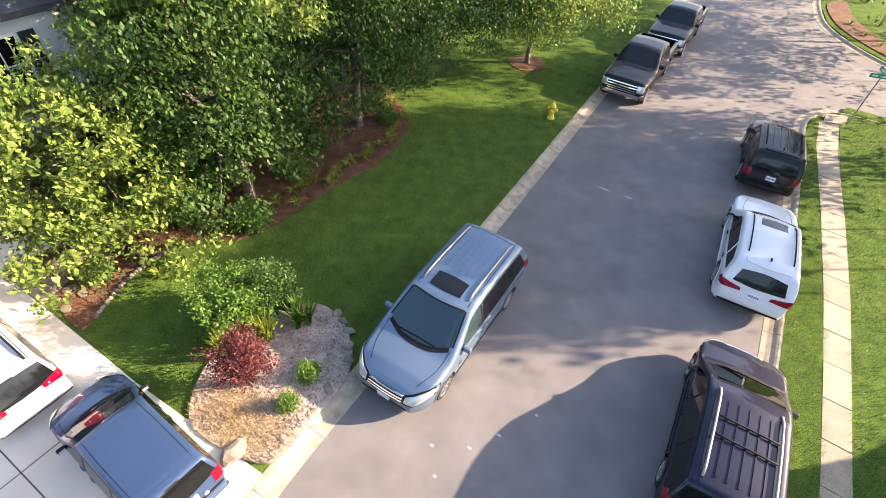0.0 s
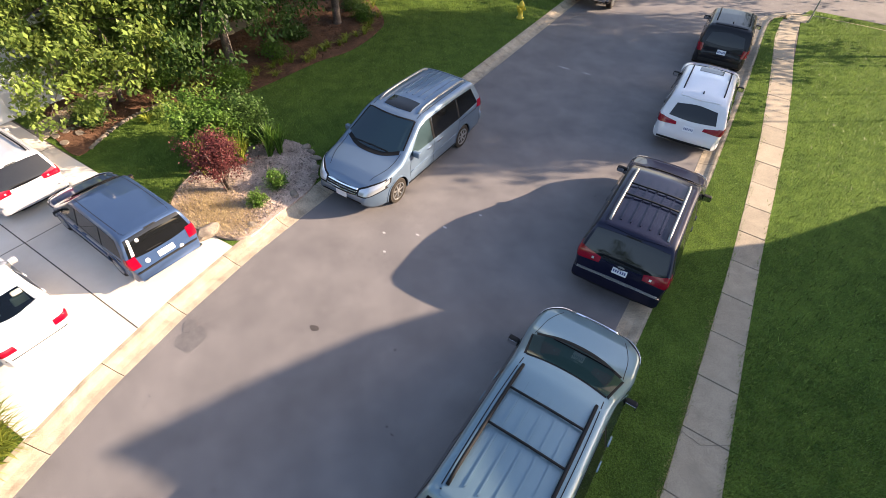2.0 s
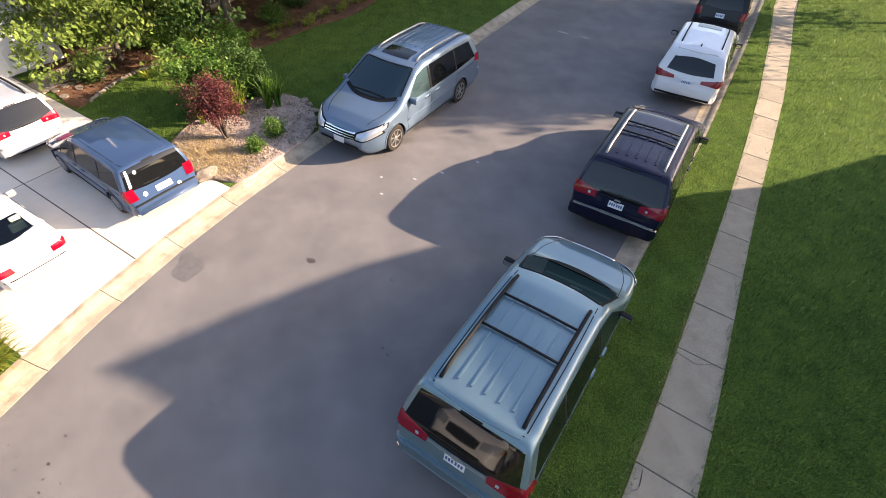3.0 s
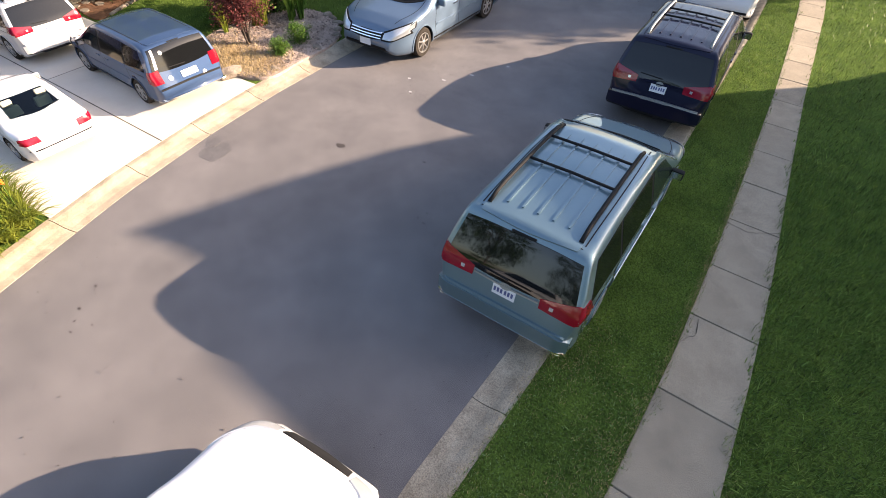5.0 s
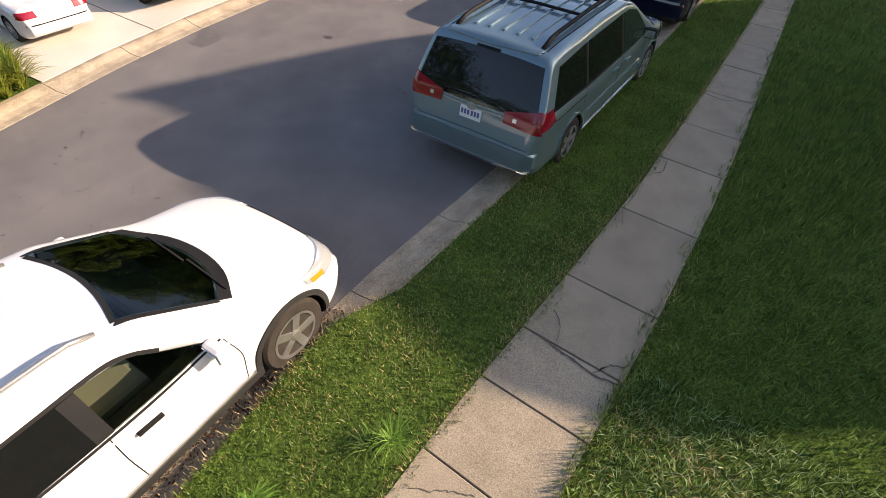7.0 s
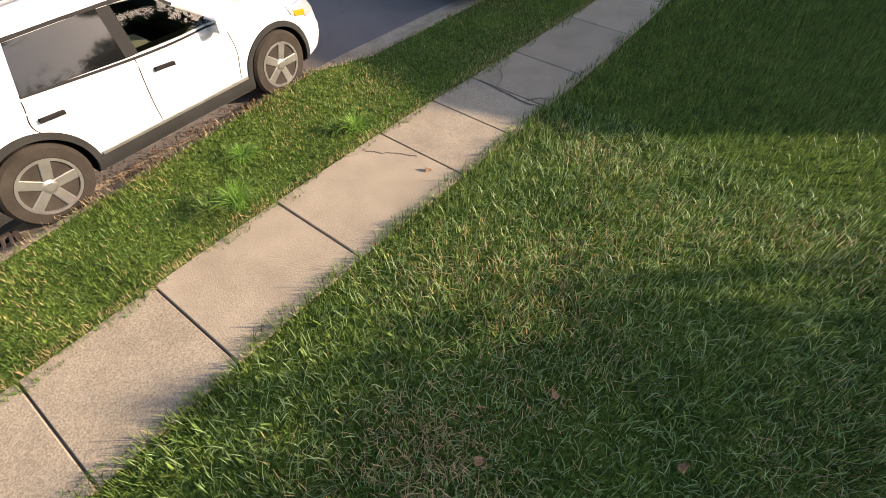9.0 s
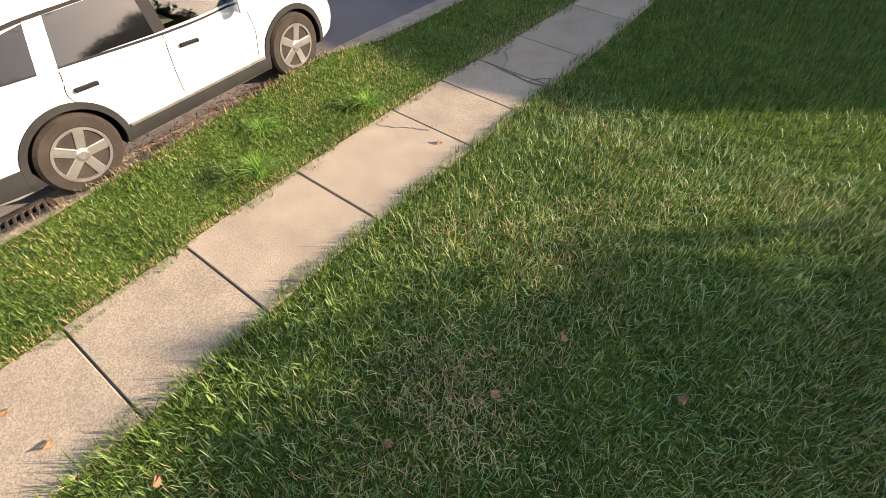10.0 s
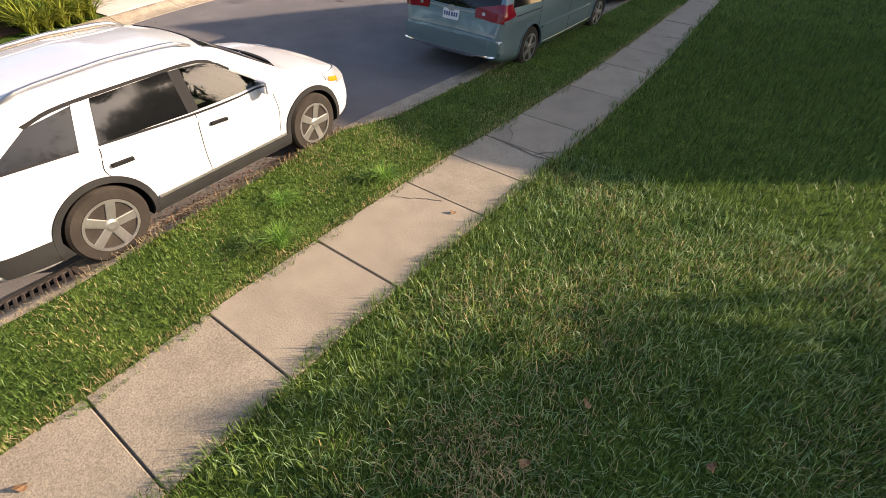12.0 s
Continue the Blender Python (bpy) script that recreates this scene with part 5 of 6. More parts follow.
def street_sign(at):
    thing = base("street_sign", pose(*at, 0, 0, 18), "green street name sign on a thin steel pole", "street sign")
    part("pole", tube([(0, 0, -0.1), (0, 0, 2.3)], 0.028, 8), STEEL, thing)
    for z, turn, name in ((2.25, 0, "name_blade"), (2.44, 90, "name_blade")):
        blade = part(name, block((0.9, 0.012, 0.17), (0, 0, z), 0.004, turn), SIGN_GREEN, thing, "green name blade with white bars")
        for x, w in ((-0.24, 0.22), (0.12, 0.34)):
            bm = block((w, 0.02, 0.06), (x, 0, 0))
            bmesh.ops.transform(bm, matrix=pose(0, 0, z, 0, 0, turn), verts=bm.verts)
            part("white_bar", bm, SIGN_WHITE, blade)


street_sign((5.45, 24.6, LAWN))


def drain(at):
    """A curb drain: iron frame and parallel bars."""
    thing = base("storm_drain", pose(*at), "rusty iron storm drain grate at the kerb", "drain")
    # flat black sheet in place of the shaded hole below the bars
    part("pit", block((0.4, 0.95, 0.02), (0, 0, 0.014)), WELL, thing)
    for x in (-0.2, 0.2):
        part("frame_bar", block((0.05, 1.0, 0.05), (x, 0, 0.03), 0.006), IRON, thing)
    for y in (-0.5, 0.5):
        part("frame_bar", block((0.45, 0.05, 0.05), (0, y, 0.03), 0.006), IRON, thing)
    for k in range(15):
        part("grate_bar", block((0.36, 0.026, 0.04), (0, -0.42 + 0.06 * k, 0.035), 0.005, -14), IRON, thing)
    part("white_tag", block((0.05, 0.13, 0.014), (0.29, 0.12, 0.102), 0.004, 10), TRIM, thing, "small white marker")


drain((3.68, -9.55, 0.0))


# ---- houses ----
SUN_WAY, SUN_SIDE = Vector((0.79, 0.613, 0)), Vector((-0.613, 0.79, 0))


def eastern(a, u, z=0.0):
    """A place a metres towards the sun and u metres to its left."""
    return tuple(SUN_WAY * a + SUN_SIDE * u + Vector((0, 0, z)))


def clapboards(width, height, board=0.16):
    """A wall of lapped boards in the x-z plane, facing -y."""
    profile, z = [(0.18, 0.0)], 0.0
    while z < height - 0.01:
        top = min(z + board, height)
        profile += [(-0.03, z), (-0.006, top)]
        z = top
    profile.append((0.18, height))
    bm = bmesh.new()
    ends = [[bm.verts.new((x, y, z)) for y, z in profile] for x in (0, width)]
    n = len(profile)
    for k in range(n):
        bm.faces.new((ends[0][k], ends[0][(k + 1) % n], ends[1][(k + 1) % n], ends[1][k]))
    bm.faces.new(ends[0])
    bm.faces.new(ends[1])
    bmesh.ops.recalc_face_normals(bm, faces=bm.faces)
    return bm


def standing(bm, x, y, z, turn):
    bmesh.ops.transform(bm, matrix=pose(x, y, z, 0, 0, turn), verts=bm.verts)
    return bm


def roof_slab(corners, thick=0.16):
    """A roof plane from four corners, given thickness."""
    bm = bmesh.new()
    over = [bm.verts.new(c) for c in corners]
    under = [bm.verts.new((c[0], c[1], c[2] - thick)) for c in corners]
    bm.faces.new(over)
    bm.faces.new(under[::-1])
    for k in range(4):
        bm.faces.new((over[k], under[k], under[(k + 1) % 4], over[(k + 1) % 4]))
    bmesh.ops.recalc_face_normals(bm, faces=bm.faces)
    return bm


def house_window(parent, x, y, z, w, h, shutters=True):
    """A sash window in a wall that faces +x."""
    frame = part("window", block((0.08, w + 0.16, h + 0.16), (x + 0.03, y, z), 0.008), TRIM, parent, "white-framed window")
    part("pane", block((0.03, w, h), (x + 0.07, y, z)), GLASS, frame)
    for k in (-1, 0, 1):
        part("glazing_bar", block((0.025, 0.03, h), (x + 0.085, y + k * w / 3.2, z)), TRIM, frame)
    part("glazing_bar", block((0.025, w, 0.04), (x + 0.087, y, z)), TRIM, frame)
    part("sill", block((0.14, w + 0.24, 0.06), (x + 0.08, y, z - h / 2 - 0.1), 0.01), TRIM, frame)
    if shutters:
        for k in (-1, 1):
            part("shutter", block((0.05, 0.38, h + 0.1), (x + 0.035, y + k * (w / 2 + 0.32), z), 0.01), SHUTTER, parent, "black shutter")


def west_house():
    thing = base("house", Matrix(), "pale grey sided house with dark shingle roof", "house")
    gx, y0, y1, eave = -13.95, -6.6, 1.25, 2.7
    part("garage_wall", standing(clapboards(y1 - y0, eave + 0.1), gx, y0, 0.0, 90), SIDING, thing)
    part("side_wall", standing(clapboards(6.0, eave + 0.1), gx, y1, 0.0, 180), SIDING, thing)
    part("garage_roof", roof_slab([(gx + 0.5, y0 - 0.4, eave), (gx + 0.5, y1 + 0.4, eave), (gx - 4.0, y1 + 0.4, eave + 2.6), (gx - 4.0, y0 - 0.4, eave + 2.6)]), SHINGLE, thing, "dark shingle garage roof")
    part("garage_fascia", block((0.05, y1 - y0 + 0.8, 0.22), (gx + 0.53, (y0 + y1) / 2, eave - 0.09), 0.01), TRIM, thing)
    for k, y in enumerate((-4.9, -1.6)):
        door = part("garage_door", block((0.08, 2.7, 2.2), (gx + 0.06, y, 1.22), 0.01), TRIM, thing, "white panelled garage door")
        for row in range(4):
            for col in range(4):
                pane = row == 3
                part("door_window" if pane else "door_panel", block((0.03, 0.52, 0.38 if not pane else 0.3), (gx + 0.105, y - 0.99 + 0.66 * col, 0.42 + 0.53 * row), 0.008), GLASS if pane else TRIM, door)
    hx, b0, b1, tall = -15.4, 1.45, 12.4, 5.6
    part("front_wall", standing(clapboards(b1 - b0, tall), hx, b0, 0.0, 90), SIDING, thing)
    part("end_wall", standing(clapboards(8.0, tall), hx, b1, 0.0, 180), SIDING, thing)
    part("back_wall", standing(clapboards(11.0, tall), hx - 8, b1, 0.0, 270), SIDING, thing)
    part("upper_wall", standing(clapboards(8.0, tall + 2.0), hx - 8, b0, 0.0, 0), SIDING, thing)
    for sign in (0, 1):
        x0 = hx + 0.5 if sign == 0 else hx - 8.5
        part("main_roof", roof_slab([(x0, b0 - 0.4, tall), (x0, b1 + 0.4, tall), (hx - 4, b1 + 0.4, tall + 2.8), (hx - 4, b0 - 0.4, tall + 2.8)]), SHINGLE, thing, "dark shingle main roof")
    for y in (2.6, 6.2, 9.6):
        house_window(thing, hx, y, 4.3, 0.9, 1.3)
    for y in (8.2, 10.6):
        house_window(thing, hx, y, 1.6, 0.9, 1.5)
    part("porch_floor", block((1.5, 5.0, 0.25), (hx + 0.8, 5.4, 0.13), 0.02), CONCRETE, thing)
    part("porch_roof", roof_slab([(hx + 1.8, 2.7, 2.6), (hx + 1.8, 8.1, 2.6), (hx, 8.1, 3.3), (hx, 2.7, 3.3)]), SHINGLE, thing)
    for y in (3.1, 5.4, 7.7):
        part("porch_post", block((0.16, 0.16, 2.36), (hx + 1.45, y, 1.42), 0.015), TRIM, thing)
    part("porch_rail", block((0.06, 4.6, 0.08), (hx + 1.45, 5.4, 1.1), 0.01), TRIM, thing)
    for k in range(22):
        part("baluster", block((0.04, 0.04, 0.8), (hx + 1.45, 3.3 + 0.2 * k, 0.68)), TRIM, thing)
    part("front_door", block((0.1, 1.0, 2.1), (hx + 0.06, 5.2, 1.3), 0.01), SHUTTER, thing)


west_house()


def gabled(name, label, a, depth, outline):
    """An unseen house added to cast shade, its gable end facing away from the sun: walls under an uneven roof, from an
    outline of (u, height).
    """
    thing = base(name, Matrix(), label, "house")

    def prism(pts, a0, a1):
        bm = bmesh.new()
        near = [bm.verts.new(eastern(a0, u, h)) for u, h in pts]
        far = [bm.verts.new(eastern(a1, u, h)) for u, h in pts]
        n = len(pts)
        for k in range(n):
            bm.faces.new((near[k], near[(k + 1) % n], far[(k + 1) % n], far[k]))
        bm.faces.new(near)
        bm.faces.new(far)
        bmesh.ops.recalc_face_normals(bm, faces=bm.faces)
        return bm

    part("wall", prism([(u * 0.97 + outline[len(outline) // 2][0] * 0.03, max(0.0, h - 0.2)) for u, h in outline], a, a + depth), HOUSE_WALL, thing)
    for (u0, h0), (u1, h1) in zip(outline, outline[1:]):
        if h0 > 2 and h1 > 2:
            part("roof", prism([(u0, h0 - 0.22), (u0, h0), (u1, h1), (u1, h1 - 0.22)], a - 0.25, a + depth + 0.25), SHINGLE, thing)


# unseen house, its outline drawn from the shadow it has to throw
gabled("house", "unseen two-storey house shaped to cast the roof shadow", 20.0, 9.0, [(-8.02, 0.0), (-8.05, 6.73), (-7.5, 7.28), (-6.2, 7.76), (-5.25, 8.12), (-4.65, 8.36), (-3.95, 8.56), (-3.3, 8.67), (-2.75, 8.67), (-2.4, 8.85), (-2.0, 9.17), (-1.35, 8.73), (-0.78, 8.33), (0.05, 7.66), (0.55, 7.06), (1.45, 5.54), (1.85, 4.83), (1.95, 4.45), (2.05, 4.07), (2.4, 3.64), (2.88, 3.04), (3.22, 2.66), (3.25, 0.0)])

# ---- plants ----
def tri_mesh(name, verts, faces, material, parent=None, label="", category="", kind="", group=""):
    """A mesh from arrays of corners and of faces that all have the same number of corners."""
    me = bpy.data.meshes.new(name)
    me.vertices.add(len(verts))
    me.vertices.foreach_set("co", np.asarray(verts, np.float32).ravel())
    n, k = faces.shape
    me.loops.add(n * k)
    me.loops.foreach_set("vertex_index", faces.astype(np.int32).ravel())
    me.polygons.add(n)
    me.polygons.foreach_set("loop_start", np.arange(0, n * k, k, dtype=np.int32))
    me.update(calc_edges=True)
    me.materials.append(material)
    ob = new(name, me)
    if parent:
        ob.parent = parent
    return tagged(ob, label, category, group, kind)


def leaves_at(rng, centres, size, spread, droop=0.0, narrow=0.55):
    """Diamond leaves at random tilts about given places: corners and faces."""
    n = len(centres)
    p = centres + rng.normal(0, 1, (n, 3)) * spread
    yaw, tilt = rng.uniform(0, 2 * np.pi, n), rng.normal(0.35 + droop, 0.45, n)
    along = np.stack([np.cos(yaw) * np.cos(tilt), np.sin(yaw) * np.cos(tilt), -np.sin(tilt)], 1)
    roll = rng.normal(0, 0.5, n)
    flat = np.stack([-np.sin(yaw), np.cos(yaw), 0 * yaw], 1)
    up = np.cross(along, flat)
    across = flat * np.cos(roll)[:, None] + up * np.sin(roll)[:, None]
    s = size * rng.uniform(0.6, 1.3, n)[:, None]
    verts = np.stack([p - along * s * 0.5, p + across * s * narrow * 0.5 + along * s * 0.05, p + along * s * 0.5, p - across * s * narrow * 0.5 + along * s * 0.05], 1).reshape(-1, 3)
    return verts, np.arange(4 * n).reshape(n, 4)


def crown_points(rng, centre, radii, clumps, per, clump_size, hollow=0.55, uneven=0.25, flat=0.6, skirt=0.0):
    """Places for leaves: many small clumps through the outer part of an uneven crown."""
    way = rng.normal(0, 1, (clumps, 3))
    way /= np.linalg.norm(way, axis=1)[:, None]
    bumps = np.array([1 + uneven * noise.noise(Vector(w * 2.3) + Vector(centre)) * 1.6 for w in way])
    r = (rng.uniform(hollow ** 3, 1, clumps) ** (1 / 3) * bumps)[:, None]
    mids = np.array(centre) + way * r * np.array(radii)
    mids[:, 2] -= skirt * ((way[:, :2] * r) ** 2).sum(1)
    pts = np.repeat(mids, per, axis=0)
    return pts + rng.normal(0, 1, pts.shape) * clump_size * np.array([1, 1, flat]), mids


def tree(name, label, at, height, crown_at, radii, leaf, size, clumps, per, seed, trunk=0.16, clump_size=0.28, droop=0.2, category="tree", lean=(0, 0), hollow=0.5, skirt=0.0, uneven=0.3):
    """A tapered trunk, limbs that reach into the crown, and a crown of many small leaves."""
    rng = np.random.default_rng(seed)
    thing = base(name, pose(*at), label, category)
    c = Vector(crown_at)
    fork = Vector((lean[0] * 0.5, lean[1] * 0.5, max(0.8, c.z - radii[2] * 0.8)))
    bm = tube([(0, 0, -0.12), (0, 0, 0.12), fork * 0.5, fork, (fork + c) / 2, c + Vector((0, 0, radii[2] * 0.4))], [trunk * 1.35, trunk, trunk * 0.85, trunk * 0.75, trunk * 0.5, trunk * 0.15], 10)
    part("trunk", bm, BARK, thing, smooth=True)
    pts, mids = crown_points(rng, tuple(c), radii, clumps, per, clump_size, hollow, uneven, 0.5, skirt)
    order = rng.permutation(len(mids))[:26]
    for k in order:
        tip = Vector(mids[k])
        start = fork.lerp(c, rng.uniform(0, 0.7))
        bend = start.lerp(tip, 0.5) + Vector((0, 0, 0.12 * (tip - start).length))
        part("limb", tube([start, bend, tip], [trunk * 0.34, trunk * 0.2, trunk * 0.06], 5), BARK, thing, smooth=True)
    v, f = leaves_at(rng, pts, size, 0.02, droop)
    tri_mesh("crown", v, f, leaf, thing)
    return thing


def bush(name, label, at, radii, leaf, size, clumps, per, seed, stem=0.03, lift=None, category="shrub", clump_size=0.09):
    rng = np.random.default_rng(seed)
    thing = base(name, pose(*at), label, category)
    z = lift if lift is not None else radii[2] * 0.9
    pts, mids = crown_points(rng, (0, 0, z), radii, clumps, per, clump_size, 0.35, 0.6, 0.8)
    pts[:, 2] = np.maximum(pts[:, 2], 0.03)
    v, f = leaves_at(rng, pts, size, 0.01, 0.0)
    stems = bmesh.new()
    for k in range(9):
        tip = Vector(mids[rng.integers(len(mids))])
        tube([(0.04 * math.cos(k), 0.04 * math.sin(k), -0.06), tip * 0.45 + Vector((0, 0, 0.05)), tip], [stem, stem * 0.7, stem * 0.25], 5, stems)
    part("stems", stems, BARK, thing, smooth=True)
    tri_mesh("foliage", v, f, leaf, thing)
    return thing


def sword_leaves(rng, count, height, spread, width):
    """Long arching leaves from one foot: corners and faces (strips of three quads)."""
    verts, faces = [], []
    for _ in range(count):
        yaw, out, h, w = rng.uniform(0, 2 * np.pi), spread * rng.uniform(0.25, 1), height * rng.uniform(0.6, 1.1), width * rng.uniform(0.7, 1.2)
        d, s = np.array([math.cos(yaw), math.sin(yaw), 0]), np.array([-math.sin(yaw), math.cos(yaw), 0])
        foot = rng.normal(0, 0.03, 3) * np.array([1, 1, 0])
        k0 = len(verts)
        for t, wide in ((0, 0.8), (0.4, 1.0), (0.75, 0.7), (1.0, 0.06)):
            p = foot + d * out * t ** 1.7 + np.array([0, 0, h * (t - 0.28 * t ** 3 * (out / max(height, 0.01)) * 2)])
            verts += [p - s * w * wide / 2, p + s * w * wide / 2]
        for j in range(3):
            a = k0 + 2 * j
            faces.append((a, a + 1, a + 3, a + 2))
    return np.array(verts), np.array(faces)


def clump(name, label, at, count, height, spread, width, leaf, seed, category="plant", group="", flowers=0):
    rng = np.random.default_rng(seed)
    thing = base(name, pose(*at), label, category, group)
    v, f = sword_leaves(rng, count, height, spread, width)
    tri_mesh("leaves", v, f, leaf, thing)
    if flowers:
        stalks = bmesh.new()
        bloom = np.zeros((0, 3))
        for _ in range(flowers):
            x, y, z = *rng.normal(0, 0.12, 2), height * rng.uniform(0.9, 1.25)
            tube([(0, 0, -0.02), (x * 0.6, y * 0.6, z * 0.6), (x, y, z)], 0.006, 4, stalks)
            bloom = np.concatenate([bloom, np.repeat([[x, y, z + 0.02]], 7, 0)])
        part("stalks", stalks, LEAF_SHRUB, thing)
        v, f = leaves_at(rng, bloom, 0.09, 0.018, -0.5)
        tri_mesh("flowers", v, f, PETAL, thing, "orange flowers")
    return thing


def stone(at, size, seed, label="rough grey-brown edging rock", group="edging rocks"):
    rng = random.Random(seed)
    bm = bmesh.new()
    bmesh.ops.create_icosphere(bm, subdivisions=2, radius=1)
    for v in bm.verts:
        k = 1 + 0.28 * noise.noise(v.co * 1.4 + Vector((seed, 0, 0)))
        v.co = Vector((v.co.x * size[0] * k, v.co.y * size[1] * k, v.co.z * size[2] * k))
    ob = put_mesh("rock", bm, ROCK)
    ob.matrix_basis = pose(*at, 0, 0, rng.uniform(0, 180))
    return tagged(ob, label, "rock", group)


# trees west of the street
tree("tree", "bright green broad-leaved tree beside the front path", (-12.4, 2.2, 0.1), 6, (-0.2, 0.1, 3.4), (2.3, 2.8, 2.1), LEAF_LIGHT, 0.16, 330, 80, 1, 0.09, 0.2, 0.3, lean=(-0.1, 0.3), hollow=0.45, skirt=1.2, uneven=0.5)
tree("tree", "tall tree standing in red mulch, leaves darkened for shade", (-11.35, 5.7, 0.1), 9, (-0.1, -0.1, 4.5), (2.5, 2.9, 2.7), LEAF_DARK, 0.15, 520, 56, 2, 0.16, 0.22, 0.4, skirt=1.9)
tree("tree", "tall tree at the mulch bed's edge, leaves darkened for shade", (-11.4, 11.2, 0.1), 9, (-0.2, -0.2, 5.0), (3.1, 3.5, 2.8), LEAF_DARK, 0.15, 580, 56, 3, 0.17, 0.23, 0.4, skirt=1.6)
tree("tree", "sunlit leafy tree behind the mulch bed", (-13.9, 6.6, 0.1), 9, (0.4, 0.2, 5.9), (2.9, 3.1, 2.6), LEAF_LIGHT, 0.17, 420, 60, 4, 0.17, 0.22, 0.3, uneven=0.45)
tree("tree", "leafy tree deep in the front garden", (-12.4, 16.3, 0.1), 9, (0.8, 0, 4.9), (4.2, 3.9, 2.9), LEAF_DARK, 0.14, 520, 66, 5, 0.17, 0.28, 0.3, skirt=0.8)
tree("tree", "sunlit tree in a small ring of mulch", (-8.7, 21.0, 0.1), 7, (-0.1, -0.5, 4.0), (4.1, 4.1, 2.3), LEAF_LIGHT, 0.15, 540, 66, 6, 0.13, 0.28, 0.3)
tree("tree", "tall tree far up the west side", (-13.5, 24.5, 0.1), 9, (0, 0, 5.5), (3.8, 3.8, 3.2), LEAF_DARK, 0.14, 360, 50, 7, 0.18, 0.36, 0.3)
tree("tree", "tall tree behind the house path", (-14.3, 14.6, 0.1), 10, (0, 0, 6.2), (3.6, 3.4, 3.4), LEAF_LIGHT, 0.14, 360, 50, 8, 0.2, 0.4, 0.3)
tree("tree", "far tree at the street's end", (-9.5, 31.0, 0.1), 9, (0, 0, 5.0), (3.4, 3.6, 3.0), LEAF_LIGHT, 0.15, 300, 46, 9, 0.18, 0.4, 0.3)
# trees at the corner and east
tree("tree", "small dark tree on the corner lawn", (8.6, 22.4, 0.1), 5, (0, 0, 3.5), (1.5, 1.5, 1.5), LEAF_DARK, 0.11, 220, 36, 10, 0.09, 0.2, 0.3)
tree("tree", "young tree in the far corner bed", (7.8, 38.8, 0.1), 6, (0, 0, 4.6), (2.2, 2.2, 1.8), LEAF_LIGHT, 0.14, 200, 32, 11, 0.12, 0.3, 0.3)

# two unseen trees, added so that their crowns shade the near lawn
tree("tree", "unseen broad leafy tree added to shade the lawn", eastern(20.0, -12.5, 0.1), 8, (0, 0, 5.15), (2.75, 2.75, 2.45), LEAF_DARK, 0.24, 600, 40, 13, 0.16, 0.26, 0.2, hollow=0.3, uneven=0.1)
tree("tree", "unseen leafy tree added beside the southern lawn", eastern(22.0, -19.0, 0.1), 8, (0, 0, 5.6), (3.2, 3.2, 3.5), LEAF_DARK, 0.24, 160, 18, 14, 0.18, 0.36, 0.2, hollow=0.4)
# unseen row of shade casters; trunks kept thin to throw no stripes
for k, (a, u, z, r, h, full) in enumerate([(23.6, 7.5, 7.93, 2.1, 2.93, 280), (25.4, 9.3, 8.25, 2.2, 3.48, 280), (24.0, 11.6, 9.0, 1.9, 6.2, 380), (25.6, 12.9, 9.2, 2.2, 6.6, 380), (24.2, 14.7, 9.0, 2.2, 6.2, 330), (26.0, 16.2, 6.73, 1.5, 4.78, 130), (27, 20.7, 5.86, 2.6, 5.21, 130), (29, 24.0, 6.08, 3.4, 5.43, 170), (31, 28.5, 6.52, 3.6, 5.86, 200), (34, 33.5, 6.95, 3.6, 6.08, 200)]):
    tree("tree", "unseen tall leafy tree added to shade the street", eastern(a, u, 0.1), 12, (0, 0, z), (r, r, h), LEAF_DARK, 0.26, full, 36, 130 + k, 0.035, 0.36, 0.2, hollow=0.3)

# unseen trees behind the start of the walk, added to darken car reflections
for k, (x, y, z, r, h) in enumerate([(-10.5, -17, 6.4, 4.0, 4.6), (-12.5, -26, 7.0, 4.4, 5.0), (-8.5, -34, 7.4, 4.4, 5.4), (12.5, -31, 6.6, 4.0, 4.6), (17.0, -22, 6.4, 4.0, 4.4), (2.0, -46, 8, 5.0, 6.0), (-17.5, -20, 7, 4.2, 5.0)]):
    tree("tree", "unseen leafy tree down the street, added for reflections", (x, y, 0.1), 11, (0, 0, z), (r, r, h), LEAF_DARK, 0.34, 260, 30, 45 + k, 0.2, 0.45, 0.2)

# shrubs and plants of the corner bed
bush("shrub", "large green shrub with pale young leaves", (-7.7, 2.05, 0.12), (0.7, 0.75, 0.8), LEAF_SHRUB, 0.085, 300, 50, 60, clump_size=0.1)
bush("shrub", "dark green shrub behind the corner bed", (-7.3, 2.95, 0.12), (0.5, 0.5, 0.75), LEAF_DARK, 0.08, 220, 40, 61)
bush("red_shrub", "small dark red-leaved tree in the corner bed", (-6.15, 1.05, 0.14), (0.5, 0.46, 0.5), LEAF_RED, 0.06, 230, 36, 62, stem=0.025, lift=1.05)
bush("small_shrub", "small round yellow-green shrub on gravel", (-5.2, 1.9, 0.14), (0.24, 0.24, 0.24), LEAF_SHRUB, 0.04, 120, 24, 63, clump_size=0.04)
bush("small_shrub", "small round yellow-green shrub near the kerb", (-5.05, 1.1, 0.14), (0.2, 0.2, 0.2), LEAF_SHRUB, 0.04, 110, 24, 64, clump_size=0.035)
